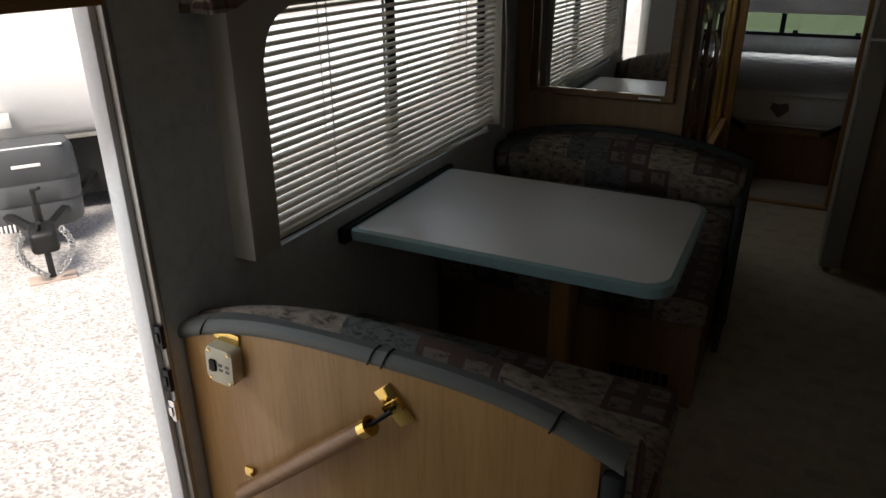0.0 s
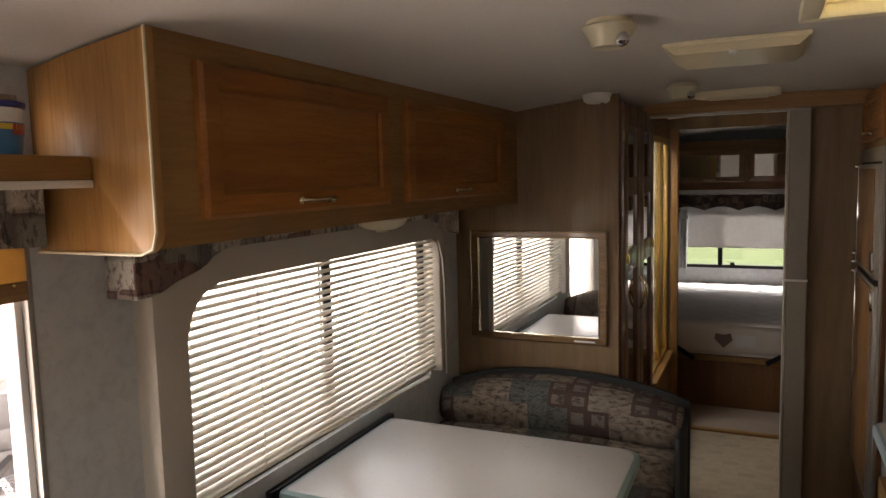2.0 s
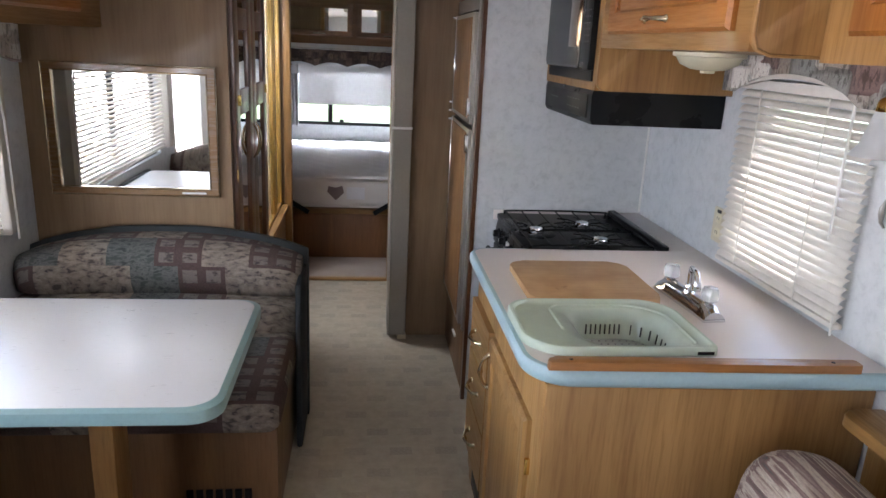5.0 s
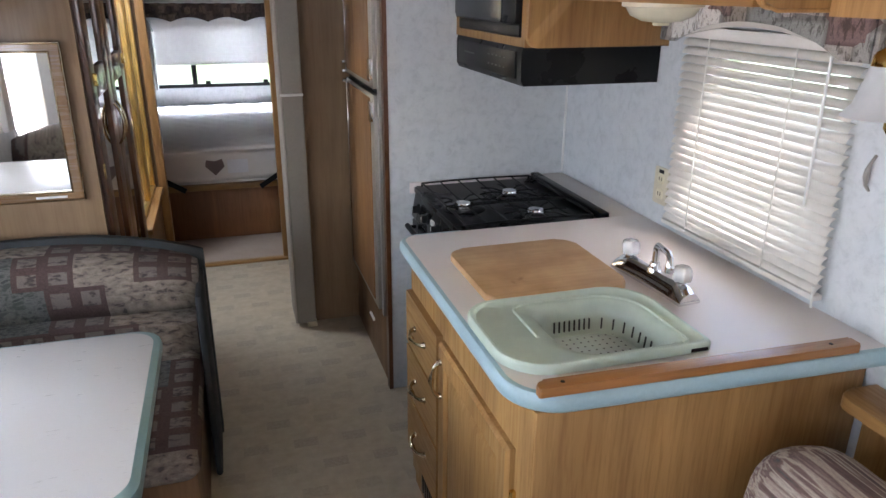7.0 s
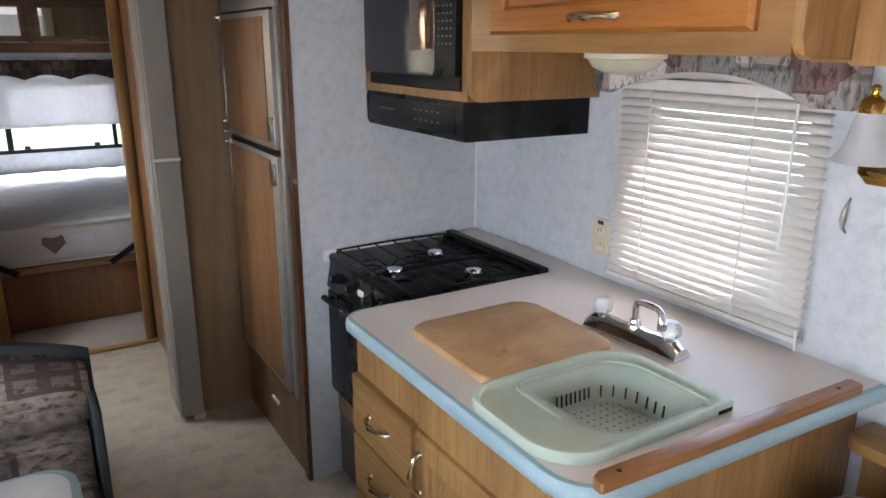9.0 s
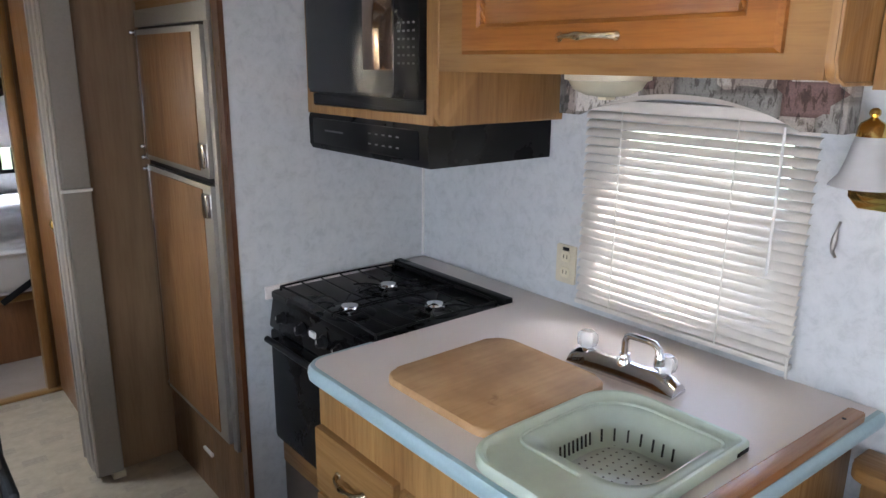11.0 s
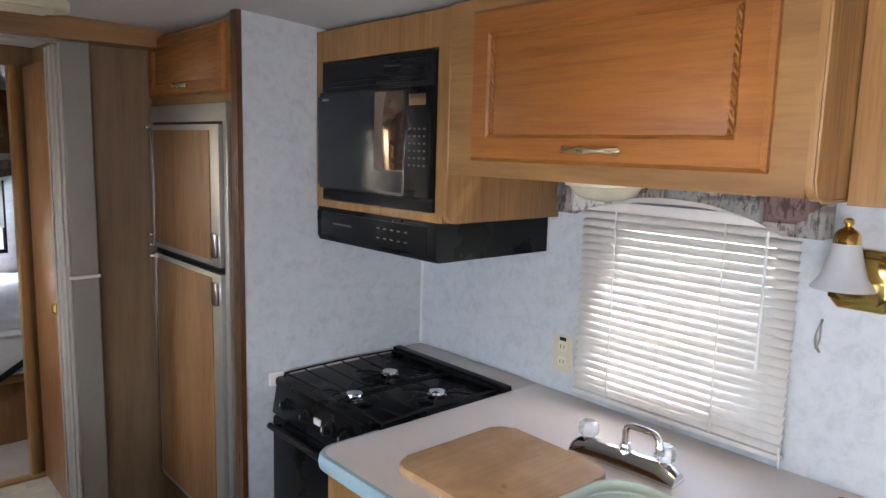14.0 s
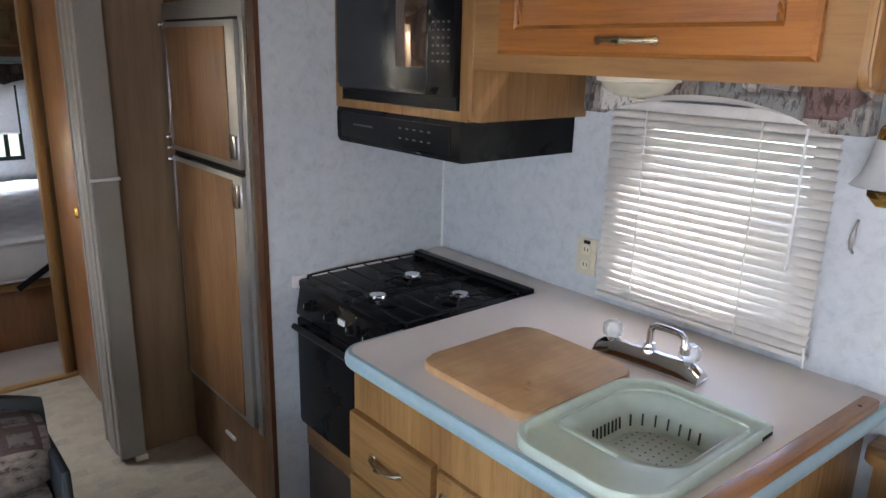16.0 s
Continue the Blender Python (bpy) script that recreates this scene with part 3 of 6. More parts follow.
def panel_door(parent, m, w, h, frame_mat, panel_mat, handle="bottom", rail=0.055, glass=None):
    """A framed cupboard door with a raised panel (or a pane); m: frame at its lower left, on the carcass face."""
    bm = holed(bmesh.new(), (0, w, 0, h), (rail, w - rail, rail, h - rail), m, 0.019, 0.008)
    door = part("door", bm, frame_mat, parent)
    bm = bmesh.new()
    if glass:
        prism(bm, rrect(rail - 0.004, w - rail + 0.004, rail - 0.004, h - rail + 0.004, 0), m @ Matrix.Translation((0, 0, 0.006)), 0.004)
        part("pane", bm, glass, door)
    else:
        prism(bm, rrect(rail - 0.003, w - rail + 0.003, rail - 0.003, h - rail + 0.003, 0), m @ Matrix.Translation((0, 0, 0.002)), 0.006)
        g = min(0.028, w * 0.12)
        base = [m @ Vector((u, v, 0.0081)) for u, v in rrect(rail, w - rail, rail, h - rail, 0)]
        top = [m @ Vector((u, v, 0.0165)) for u, v in rrect(rail + g, w - rail - g, rail + g, h - rail - g, 0)]
        a, b = [bm.verts.new(p) for p in base], [bm.verts.new(p) for p in top]
        bm.faces.new(b)
        for k in range(4):
            bm.faces.new((a[k], a[(k + 1) % 4], b[(k + 1) % 4], b[k]))
        part("raised_panel", bm, panel_mat, door)
    at = {"bottom": (w / 2, rail * 0.5), "top": (w / 2, h - rail * 0.5)}.get(handle)
    if at:
        bow_handle(door, m @ Matrix.Translation((*at, 0.019)), 0.13 if w > 0.6 else 0.1)
    return door


def rod(bm, a, b, r, seg=8):
    return tube(bm, [a, b], r, seg)


# ---- entrance side ----
d1 = thing("door_1", (0, 0.49, 0), "open entrance doorway with a pale metal frame and strike plates", "doorway", kind="structure")
bm = bmesh.new()
bx(bm, -0.06, 0.006, 0.893, 0.907, 0, 1.80, 0.003)
bx(bm, -0.06, 0.008, 0.095, 0.115, 0, 1.80, 0.003)
bx(bm, -0.06, 0.008, 0.115, 0.893, 1.765, 1.80, 0.003)
part("door_frame", bm, SILVER, d1)
part("weather_strip", box(-0.056, -0.012, 0.878, 0.894, 0, 1.76, 0.003), GELCOAT, d1, "white outer door lip")
part("sill", box(-0.06, 0.01, 0.115, 0.893, -0.02, 0.008, 0.003), SILVER, d1)
for z in (0.74, 0.63, 0.55):
    bm = box(-0.011, 0.009, 0.883, 0.895, z - 0.028, z + 0.028, 0.002)
    bx(bm, -0.006, 0.004, 0.879, 0.885, z - 0.012, z + 0.012, 0.001)
    part("strike_plate", bm, DARKSTEEL if z > 0.6 else CHROME, d1)

ds = thing("door_shade", (0.012, 0.5, 1.42), "amber cloth shade half lowered over the entrance", "shade")
bm = box(0.011, 0.0135, 0.09, 0.89, 1.45, 1.62, 0.0005)
part("cloth", bm, AMBER, ds)
part("hem", box(0.009, 0.020, 0.09, 0.888, 1.415, 1.452, 0.003), wood("hem_brown", (0.24, 0.13, 0.05), (0.32, 0.18, 0.07), "y", 0.8), ds, "brown hem band")
for i in range(26):
    part("bead", lathe(bmesh.new(), [(0.002, 0), (0.0045, 0.002), (0.002, 0.004)], side((0.020, 0.11 + i * 0.03, 1.447), "+x"), 6), BRASS, ds)


def valance(name, y0, y1, z0, z1, x0, x1, arch, facing, label):
    """A stiff cloth valance with a lower edge that dips at both ends."""
    t = thing(name, ((x0 + x1) / 2, (y0 + y1) / 2, z0), label, "valance", "window valances")
    bm, n, prev = bmesh.new(), 40, None
    for i in range(n + 1):
        y, z = y0 + (y1 - y0) * i / n, z0 + arch * (1 - abs(2 * i / n - 1) ** 2.6)
        xo = x1 + 0.004 * math.sin(i * 1.9)
        cur = [bm.verts.new(p) for p in ((x0, y, z), (xo, y, z), (xo, y, z1), (x0, y, z1))]
        if prev:
            for k in range(4):
                bm.faces.new((prev[k], prev[(k + 1) % 4], cur[(k + 1) % 4], cur[k]))
        else:
            bm.faces.new(cur)
        prev = cur
    bm.faces.new(prev[::-1])
    part("cloth", bm, VALCLOTH, t, "brown and cream figured cloth")
    part("end_return", box(x0 + 0.001, x1 - 0.004, y1 + 0.0005, y1 + 0.007, z0 + 0.004, z1 - 0.002, 0.002), VALCLOTH, t)
    part("top_board", box(x0 + 0.001, x1 - 0.002, y0 + 0.004, y1 - 0.004, z1 + 0.0005, z1 + 0.010, 0.002), OAK_Y, t)
    return t


valance("valance", 0.10, 0.905, 1.515, 1.625, 0.0, 0.055, 0.01, "+x", "brown and cream printed valance over the entrance")

sh = thing("wall_shelf", (0.14, 0.5, 1.625), "oak shelf with a white edge above the entrance", "shelf")
part("board", box(0.0, 0.155, -0.4, 0.928, 1.640, 1.676, 0.004), OAK_Y, sh)
part("edge_strip", box(0.150, 0.166, -0.4, 0.928, 1.624, 1.638, 0.002), WHITEP, sh, "white plastic edge strip")
part("lip", box(0.146, 0.164, -0.4, 0.928, 1.638, 1.682, 0.004), OAK_Y, sh)
tub = thing("plastic_tub", (0.084, 0.786, 1.676), "white plastic tub with blue label and navy lid on shelf", "tub")
part("body", lathe(bmesh.new(), [(0.052, 0), (0.055, 0.003), (0.062, 0.092), (0.060, 0.093)], Matrix.Translation((0.084, 0.786, 1.676)), 32), WHITEP, tub)
part("rim", lathe(bmesh.new(), [(0.061, 0.084), (0.065, 0.086), (0.066, 0.094), (0.060, 0.096)], Matrix.Translation((0.084, 0.786, 1.676)), 32), RIMBLUE, tub, "navy lid")
part("label", lathe(bmesh.new(), [(0.0558, 0.005), (0.0618, 0.060)], Matrix.Translation((0.084, 0.786, 1.676)), 32, False), TUBBLUE, tub, "blue printed label")
for nm, a0, a1, h0, h1, mt in (("label_band", -0.5, 0.9, 0.048, 0.058, TUBYEL), ("label_band", 0.2, 1.2, 0.040, 0.058, TUBRED)):
    bm = bmesh.new()
    pr = [[bm.verts.new((0.084 + (0.0572 + h * 0.085) * math.cos(a), 0.786 + (0.0572 + h * 0.085) * math.sin(a), 1.676 + h)) for a in (a0 + (a1 - a0) * k / 10 for k in range(11))] for h in (h0, h1)]
    for k in range(10):
        bm.faces.new((pr[0][k], pr[0][k + 1], pr[1][k + 1], pr[1][k]))
    part(nm, bm, mt, tub)

# ---- dinette window ----
w1 = thing("window_1", (0, 1.95, 0.79), "wide sliding window with dark rubber-edged frame", "window", kind="structure")
bm = bmesh.new()
for y0, y1, z0, z1 in ((1.235, 2.665, 0.79, 0.815), (1.235, 2.665, 1.375, 1.40), (1.235, 1.26, 0.815, 1.375), (2.64, 2.665, 0.815, 1.375), (1.925, 1.965, 0.815, 1.375)):
    bx(bm, -0.048, -0.02, y0, y1, z0, z1, 0.003)
part("window_frame", bm, BLACKP, w1)
for a, b in ((1.26, 1.925), (1.965, 2.64)):
    p = part("pane", box(-0.037, -0.033, a, b, 0.815, 1.375), GLASS, w1)
    p.visible_shadow = False


def blind(name, x, y0, y1, z0, z1, tilt, label, sag=None, step=0.0215, cords=(0.2, 0.8), vinyl=None):
    """A slatted blind: rails, separate curved slats that share a mesh, ladder cords and a wand."""
    t = thing(name, (x, (y0 + y1) / 2, z0), label, "blind")
    part("headrail", box(x - 0.014, x + 0.014, y0, y1, z1 - 0.028, z1, 0.002), vinyl or SLAT, t)
    n = int((z1 - z0 - 0.045) / step)
    bm = bmesh.new()
    k, wid, hw = 6, 0.0255, (y1 - y0) / 2 - 0.004
    rows = []
    for i in range(k + 1):
        s = i / k * 2 - 1
        rows.append([bm.verts.new((s * wid / 2, q * hw, 0.0042 * (1 - s * s))) for q in (-1, 1)])
    for a, b in zip(rows, rows[1:]):
        bm.faces.new((a[0], a[1], b[1], b[0]))
    ex = bmesh.ops.extrude_face_region(bm, geom=list(bm.faces))
    bmesh.ops.translate(bm, verts=[g for g in ex["geom"] if isinstance(g, bmesh.types.BMVert)], vec=(0, 0, 0.0007))
    first = part("slat", moved(bm, Matrix.Translation(ORIGIN[t.name])), vinyl or SLAT, t)
    for i in range(n):
        ob = first if i == 0 else first.copy()
        if i:
            scene.collection.objects.link(ob)
        z = z1 - 0.04 - i * step
        extra = sag(i, n) if sag else (0, 0, 0)
        ob.matrix_local = Matrix.Translation(Vector((x, (y0 + y1) / 2, z + extra[0])) - ORIGIN[t.name]) @ Euler((radians(extra[1]), radians(tilt + extra[2]), 0)).to_matrix().to_4x4()
    zb = z1 - 0.033 - n * step
    bm = box(x - 0.013, x + 0.013, y0 + 0.002, y1 - 0.002, zb - 0.010, zb + 0.004, 0.003)
    if sag:
        moved(bm, Matrix.Translation((x, y0, zb)) @ Euler((radians(sag(n, n)[1]), 0, 0)).to_matrix().to_4x4() @ Matrix.Translation((-x, -y0, -zb + 0.0)))
    part("bottom_rail", bm, vinyl or SLAT, t)
    for q in cords:
        y = y0 + (y1 - y0) * q
        for dx in (-0.0135, 0.0135):
            part("ladder_cord", rod(bmesh.new(), (x + dx, y, z1 - 0.02), (x + dx, y, zb), 0.0017, 5), CORD, t)
    return t


blind("venetian_blind", 0.022, 1.243, 2.652, 0.815, 1.405, 14, "cream vinyl venetian blind with slats half open and a bent bottom", step=0.0222)
part("loose_slat", moved(box(0.020, 0.046, -0.45, 0.45, -0.002, 0.002, 0.001), Matrix.Translation((0, 2.13, 0.826)) @ Euler((radians(-2.2), 0, 0)).to_matrix().to_4x4()), SLAT, bpy.data.objects["venetian_blind"], "slat hanging loose at one end")
part("wand", tube(bmesh.new(), [(0.066, 2.62, 1.37), (0.068, 2.63, 1.36), (0.070, 2.655, 1.30), (0.070, 2.67, 1.20), (0.068, 2.68, 0.80)], 0.004, 8), WHITEP, bpy.data.objects["venetian_blind"], "white cord loop")

ws = thing("window_surround", (0.03, 1.95, 0.82), "cream cloth-covered window surround with rounded corners", "window surround")
bm = bmesh.new()
m = side((0.0, 0, 0), "+x")
inner = rrect(1.238, 2.645, 0.60, 1.385, [0, 0, 0.07, 0.12], 8)
arc = [p for p in inner if p[1] > 0.9]
poly = [(1.14, 0.825), (1.238, 0.825)] + [p for p in sorted(arc, key=lambda p: p[0])] + [(2.645, 0.82), (2.71, 0.82), (2.71, 1.50), (1.14, 1.50)]
prism(bm, poly, m, 0.062, 0.006)
part("board", bm, CREAMBOARD, ws)
vl = thing("valance", (0.08, 1.95, 1.40), "dark brown and cream printed valance over the dinette window", "valance", "window valances")
bm = bmesh.new()
n = 60
prev = None
for i in range(n + 1):
    y = 1.085 + (2.80 - 1.085) * i / n
    s = i / n * 2 - 1
    z = 1.385 + 0.085 * min(1, max(0, (1 - abs(s)) * 3.2)) ** 1.5
    xo = 0.088 + 0.007 * math.sin(y * 46) * (1 if abs(s) > 0.72 else 0.35)
    cur = [bm.verts.new(p) for p in ((0.066, y, z), (xo, y, z), (xo, y, 1.508), (0.066, y, 1.508))]
    if prev:
        for k in range(4):
            bm.faces.new((prev[k], prev[(k + 1) % 4], cur[(k + 1) % 4], cur[k]))
    else:
        bm.faces.new(cur)
    prev = cur
bm.faces.new(prev[::-1])
part("cloth", bm, VALCLOTH, vl)
part("return", box(0.0, 0.09, 1.075, 1.09, 1.385, 1.508, 0.003), VALCLOTH, vl)

# ---- cupboards over the dinette ----
cl = thing("overhead_cabinet", (0.15, 1.95, 1.51), "oak overhead cabinet with two raised-panel doors above the dinette window", "cabinet", "overhead cabinets")
bm = bmesh.new()
bx(bm, 0.0, 0.292, 0.95, YM, 1.51, 1.535)
bx(bm, 0.278, 0.297, 0.95, YM, 1.512, 1.91)
part("body", bm, OAK_Y, cl)
poly = [(0.0, 1.502)] + [(0.27 + 0.04 * math.sin(a), 1.542 - 0.04 * math.cos(a)) for a in (radians(d) for d in range(0, 91, 15))] + [(0.31, 1.90), (0.14, 1.875), (0.0, 1.85)]
part("end_panel", prism(bmesh.new(), poly, side((0, 0.95, 0), "-y"), 0.018, 0.003), wood("honey_oak", (0.29, 0.135, 0.036), (0.44, 0.225, 0.066), "z", 0.45), cl, "light oak end panel with a rounded lower corner")
part("end_edge", tube(bmesh.new(), [(0.0, 0.930, 1.502), (0.27, 0.930, 1.502), (0.300, 0.930, 1.513), (0.31, 0.930, 1.542), (0.31, 0.930, 1.90)], 0.003, 6), CREAM, cl, "pale vinyl edge bead")
for y0, y1 in ((1.055, 1.79), (1.90, 2.75)):
    panel_door(cl, side((0.297, y0, 1.556), "+x"), y1 - y0, 0.305, DOOR_Y, DOOR_Y)


def dome_light(at, label):
    """A dish-shaped lamp under a cabinet."""
    t = thing("dome_light", at, label, "lamp", "dome lamps")
    m = Matrix.Translation(at)
    part("base", lathe(bmesh.new(), [(0.085, -0.012), (0.092, -0.010), (0.092, 0.0), (0.02, 0.0)], m, 28), IVORY, t)
    part("lens", lathe(bmesh.new(), [(0.012, -0.046), (0.045, -0.042), (0.072, -0.030), (0.084, -0.011), (0.02, -0.010)], m, 28), LENS, t, "milky dish lens")
    part("switch", bx(bmesh.new(), at[0] - 0.016, at[0] + 0.016, at[1] - 0.012, at[1] + 0.012, at[2] - 0.052, at[2] - 0.043, 0.003), CREAM, t)
    return t


dome_light((0.165, 1.99, 1.51), "milky dome lamp under the dinette cupboards")
dome_light((2.13, 2.02, 1.52), "milky dome lamp under the kitchen cupboard")

# ---- wall with the mirror ----
mr = thing("wall_mirror_framed", (0.385, YM, 0.887), "framed mirror with a gilt-edged wooden frame on the partition", "mirror")
m = side((0, YM, 0), "-y")
bm = bmesh.new()
holed(bm, (0.078, 0.690, 0.902, 1.386), (0.112, 0.656, 0.930, 1.358), m, 0.018, 0.005)
part("frame", bm, wood("gilt_brown_frame", (0.16, 0.085, 0.035), (0.26, 0.15, 0.065), "x", 0.25, coat=0.5), mr)
part("gilt_bead", holed(bmesh.new(), (0.1105, 0.6575, 0.9285, 1.3595), (0.1138, 0.6542, 0.9318, 1.3562), m, 0.0205, 0.002), OLDBRASS, mr, "thin gilt bead")
part("gilt_bead", holed(bmesh.new(), (0.076, 0.692, 0.900, 1.388), (0.0795, 0.6885, 0.9035, 1.3845), m, 0.0205, 0.002), OLDBRASS, mr, "thin gilt bead")
part("mirror_glass", prism(bmesh.new(), rrect(0.110, 0.658, 0.928, 1.360, 0), m @ Matrix.Translation((0, 0, 0.004)), 0.005), MIRROR, mr)
part("label", prism(bmesh.new(), rrect(0.55, 0.64, 0.911, 0.918, 0), m @ Matrix.Translation((0, 0, 0.018)), 0.001), WHITEP, mr)

# ---- dinette table ----
tb = thing("dinette_table", (0.49, 1.91, 0), "white laminate dinette table with a blue-green edge", "table")
poly = rrect(0.028, 0.945, 1.575, 2.255, [0.02, 0.07, 0.07, 0.02], 8)
hz = Matrix.Translation((0, 0, 0.711))
part("tabletop", prism(bmesh.new(), [(0.0135 * (0.49 - u) / 0.46 + u, v + 0.0135 * (1.915 - v) / 0.34) for u, v in poly], hz, 0.0335, 0.002), TABLE, tb)
bm = bmesh.new()
inner = [Vector((u + 0.008 * (0.49 - u) / 0.46, v + 0.008 * (1.915 - v) / 0.34, 0)) for u, v in poly]
prof = [(0, 0.709), (1, 0.711), (1.25, 0.726), (1, 0.740), (-0.9, 0.7451)]
rings = []
for (u, v), q in zip(poly, inner):
    d = Vector((u, v, 0)) - q
    rings.append([bm.verts.new((q.x + d.x * f, q.y + d.y * f, z)) for f, z in prof])
for k in range(len(rings)):
    a, b = rings[k], rings[(k + 1) % len(rings)]
    for j in range(4):
        bm.faces.new((a[j], a[j + 1], b[j + 1], b[j]))
part("edge_band", bm, TEAL, tb, "blue-green vinyl edge")
part("wall_bracket", box(0.002, 0.026, 1.555, 2.285, 0.700, 0.747, 0.003), BLACKP, tb, "black wall bracket")
part("leg", box(0.56, 0.62, 1.86, 1.97, 0.0, 0.703, 0.006), OAK, tb)


def cushion(bm, x0, x1, y0, y1, z0, z1, r=0.05, seg=5):
    """A stuffed block with soft corners and a faintly crowned top."""
    bx(bm, x0, x1, y0, y1, z0, z1, r, seg)
    return bm


def arch_top(x, x0, x1, low, high):
    s = (x - (x0 + x1) / 2) / ((x1 - x0) / 2)
    return low + (high - low) * (1 - abs(s) ** 2.4)


def back_cushion(bm, x0, x1, y0, y1, z0, low, high, lean=0.0, n=28, sec=None):
    """A padded back with an arched top edge; its section is a rounded slab."""
    sec = sec or [(0.0, 0.0), (0.0, 0.88), (0.12, 0.97), (0.35, 1.0), (0.65, 1.0), (0.88, 0.97), (1.0, 0.88), (1.04, 0.5), (1.0, 0.0)]
    rings = []
    for i in range(n + 1):
        x = x0 + (x1 - x0) * i / n
        zt = arch_top(x, x0, x1, low, high)
        e = min(1, 0.55 + 9 * min(i, n - i) / n)
        rings.append([bm.verts.new((x, y0 + (y1 - y0) * (0.5 + (f - 0.5) * e) + lean * g, z0 + (zt - z0) * g)) for f, g in sec])
    for a, b in zip(rings, rings[1:]):
        for k in range(len(sec)):
            bm.faces.new((a[k], a[(k + 1) % len(sec)], b[(k + 1) % len(sec)], b[k]))
    bm.faces.new(rings[0])
    bm.faces.new(rings[-1][::-1])
    return bm


fb = thing("dinette_bench", (0.5, 2.6, 0), "dinette bench with patchwork upholstery and dark piping, against the partition", "bench", "dinette benches")
# The base's oak is coloured darker to carry the shade under the table.
part("base", box(0.0, 0.985, 2.20, 2.94, 0.0, 0.33, 0.004), wood("dark_bench_oak", (0.13, 0.065, 0.026), (0.20, 0.105, 0.042), "z", 0.45), fb, "oak bench box, shade under the table put into its colour")
part("seat", cushion(bmesh.new(), 0.005, 1.0, 2.15, 2.82, 0.33, 0.46, 0.045), CLOTH, fb)
part("back_cushion", back_cushion(bmesh.new(), 0.01, 0.995, 2.655, 2.83, 0.45, 0.565, 0.592), CLOTH, fb, "lower patchwork back cushion")
part("backrest", back_cushion(bmesh.new(), 0.0, 1.012, 2.70, 2.905, 0.565, 0.705, 0.785, sec=[(0.30, 0.0), (0.10, 0.10), (0.0, 0.30), (-0.02, 0.52), (0.03, 0.74), (0.14, 0.90), (0.32, 0.985), (0.6, 1.0), (0.9, 0.98), (1.0, 0.9), (1.0, 0.0)]), CLOTH, fb)
part("piping", back_cushion(bmesh.new(), -0.0, 1.03, 2.86, 2.945, 0.0, 0.716, 0.798), PIPING, fb, "dark slate rim behind the backrest")
part("side_panel", box(1.003, 1.025, 2.62, 2.95, 0.0, 0.66, 0.010), PIPING, fb, "dark slate end panel")

def bench_top(x):
    s = (x - 0.485) / 0.515
    return 0.70 + 0.088 * (1 - min(1, abs(s)) ** 3)


nb = thing("dinette_bench", (0.5, 1.1, 0), "dinette bench with patchwork upholstery and an oak-faced back by the entrance", "bench", "dinette benches")
n = 24
poly = [(0.004, 0.0), (0.945, 0.0)] + [(x, bench_top(x)) for x in (0.945 - 0.941 * i / n for i in range(n + 1))]
part("back_panel", prism(bmesh.new(), poly, side((0, 0.965, 0), "-y"), 0.02, 0.002), wood("light_oak_ply", (0.36, 0.185, 0.062), (0.48, 0.275, 0.10), "z", 0.45, 0.8, 0.1, 0.3), nb, "light oak back panel")
bm = bmesh.new()
rings = []
for i in range(n + 1):
    x = 0.0 + 0.985 * i / n
    z = bench_top(x)
    rings.append([bm.verts.new((x, y, z + dz)) for y, dz in ((0.944, -0.008), (0.938, -0.003), (0.934, 0.008), (0.937, 0.020), (0.945, 0.028), (0.975, 0.030))])
for a, b in zip(rings, rings[1:]):
    for k in range(6):
        bm.faces.new((a[k], a[(k + 1) % 6], b[(k + 1) % 6], b[k]))
bm.faces.new(rings[0])
bm.faces.new(rings[-1][::-1])
part("top_band", bm, surface("slate_vinyl_band", (0.13, 0.135, 0.125), 0.6, vary=0.12, fine=350, relief=0.3), nb, "slate blue vinyl band along the top")
for x in (0.075, 0.50, 0.53, 0.86):
    z = bench_top(x)
    part("seam", tube(bmesh.new(), [(x - 0.005, 0.934, z - 0.003), (x, 0.9325, z + 0.008), (x + 0.005, 0.936, z + 0.021), (x + 0.008, 0.945, z + 0.0295), (x + 0.012, 0.958, z + 0.031)], 0.0022, 6), BLACKP if x != 0.50 else PIPING, nb)
part("backrest", back_cushion(bmesh.new(), 0.0, 1.0, 0.955, 1.11, 0.44, 0.745, 0.842, sec=[(0.0, 0.0), (0.0, 0.89), (0.05, 0.95), (0.13, 0.985), (0.24, 1.0), (0.34, 0.985), (0.45, 0.94), (0.65, 0.86), (0.85, 0.72), (1.0, 0.5), (1.05, 0.0)]), CLOTH, nb)
part("seat", cushion(bmesh.new(), 0.005, 1.0, 1.12, 1.63, 0.33, 0.46, 0.045), CLOTH, nb)
part("base", box(0.0, 0.985, 0.98, 1.60, 0.0, 0.33, 0.004), OAK, nb)
part("corner_post", box(0.947, 0.985, 0.944, 0.985, 0.0, 0.69, 0.008), PIPING, nb)
bm = bmesh.new()
for k in range(7):
    bx(bm, 0.70 + k * 0.03, 0.722 + k * 0.03, 2.192, 2.2, 0.05, 0.12, 0.002)
part("vent_grille", bm, BLACKP, fb, "black slotted vent")

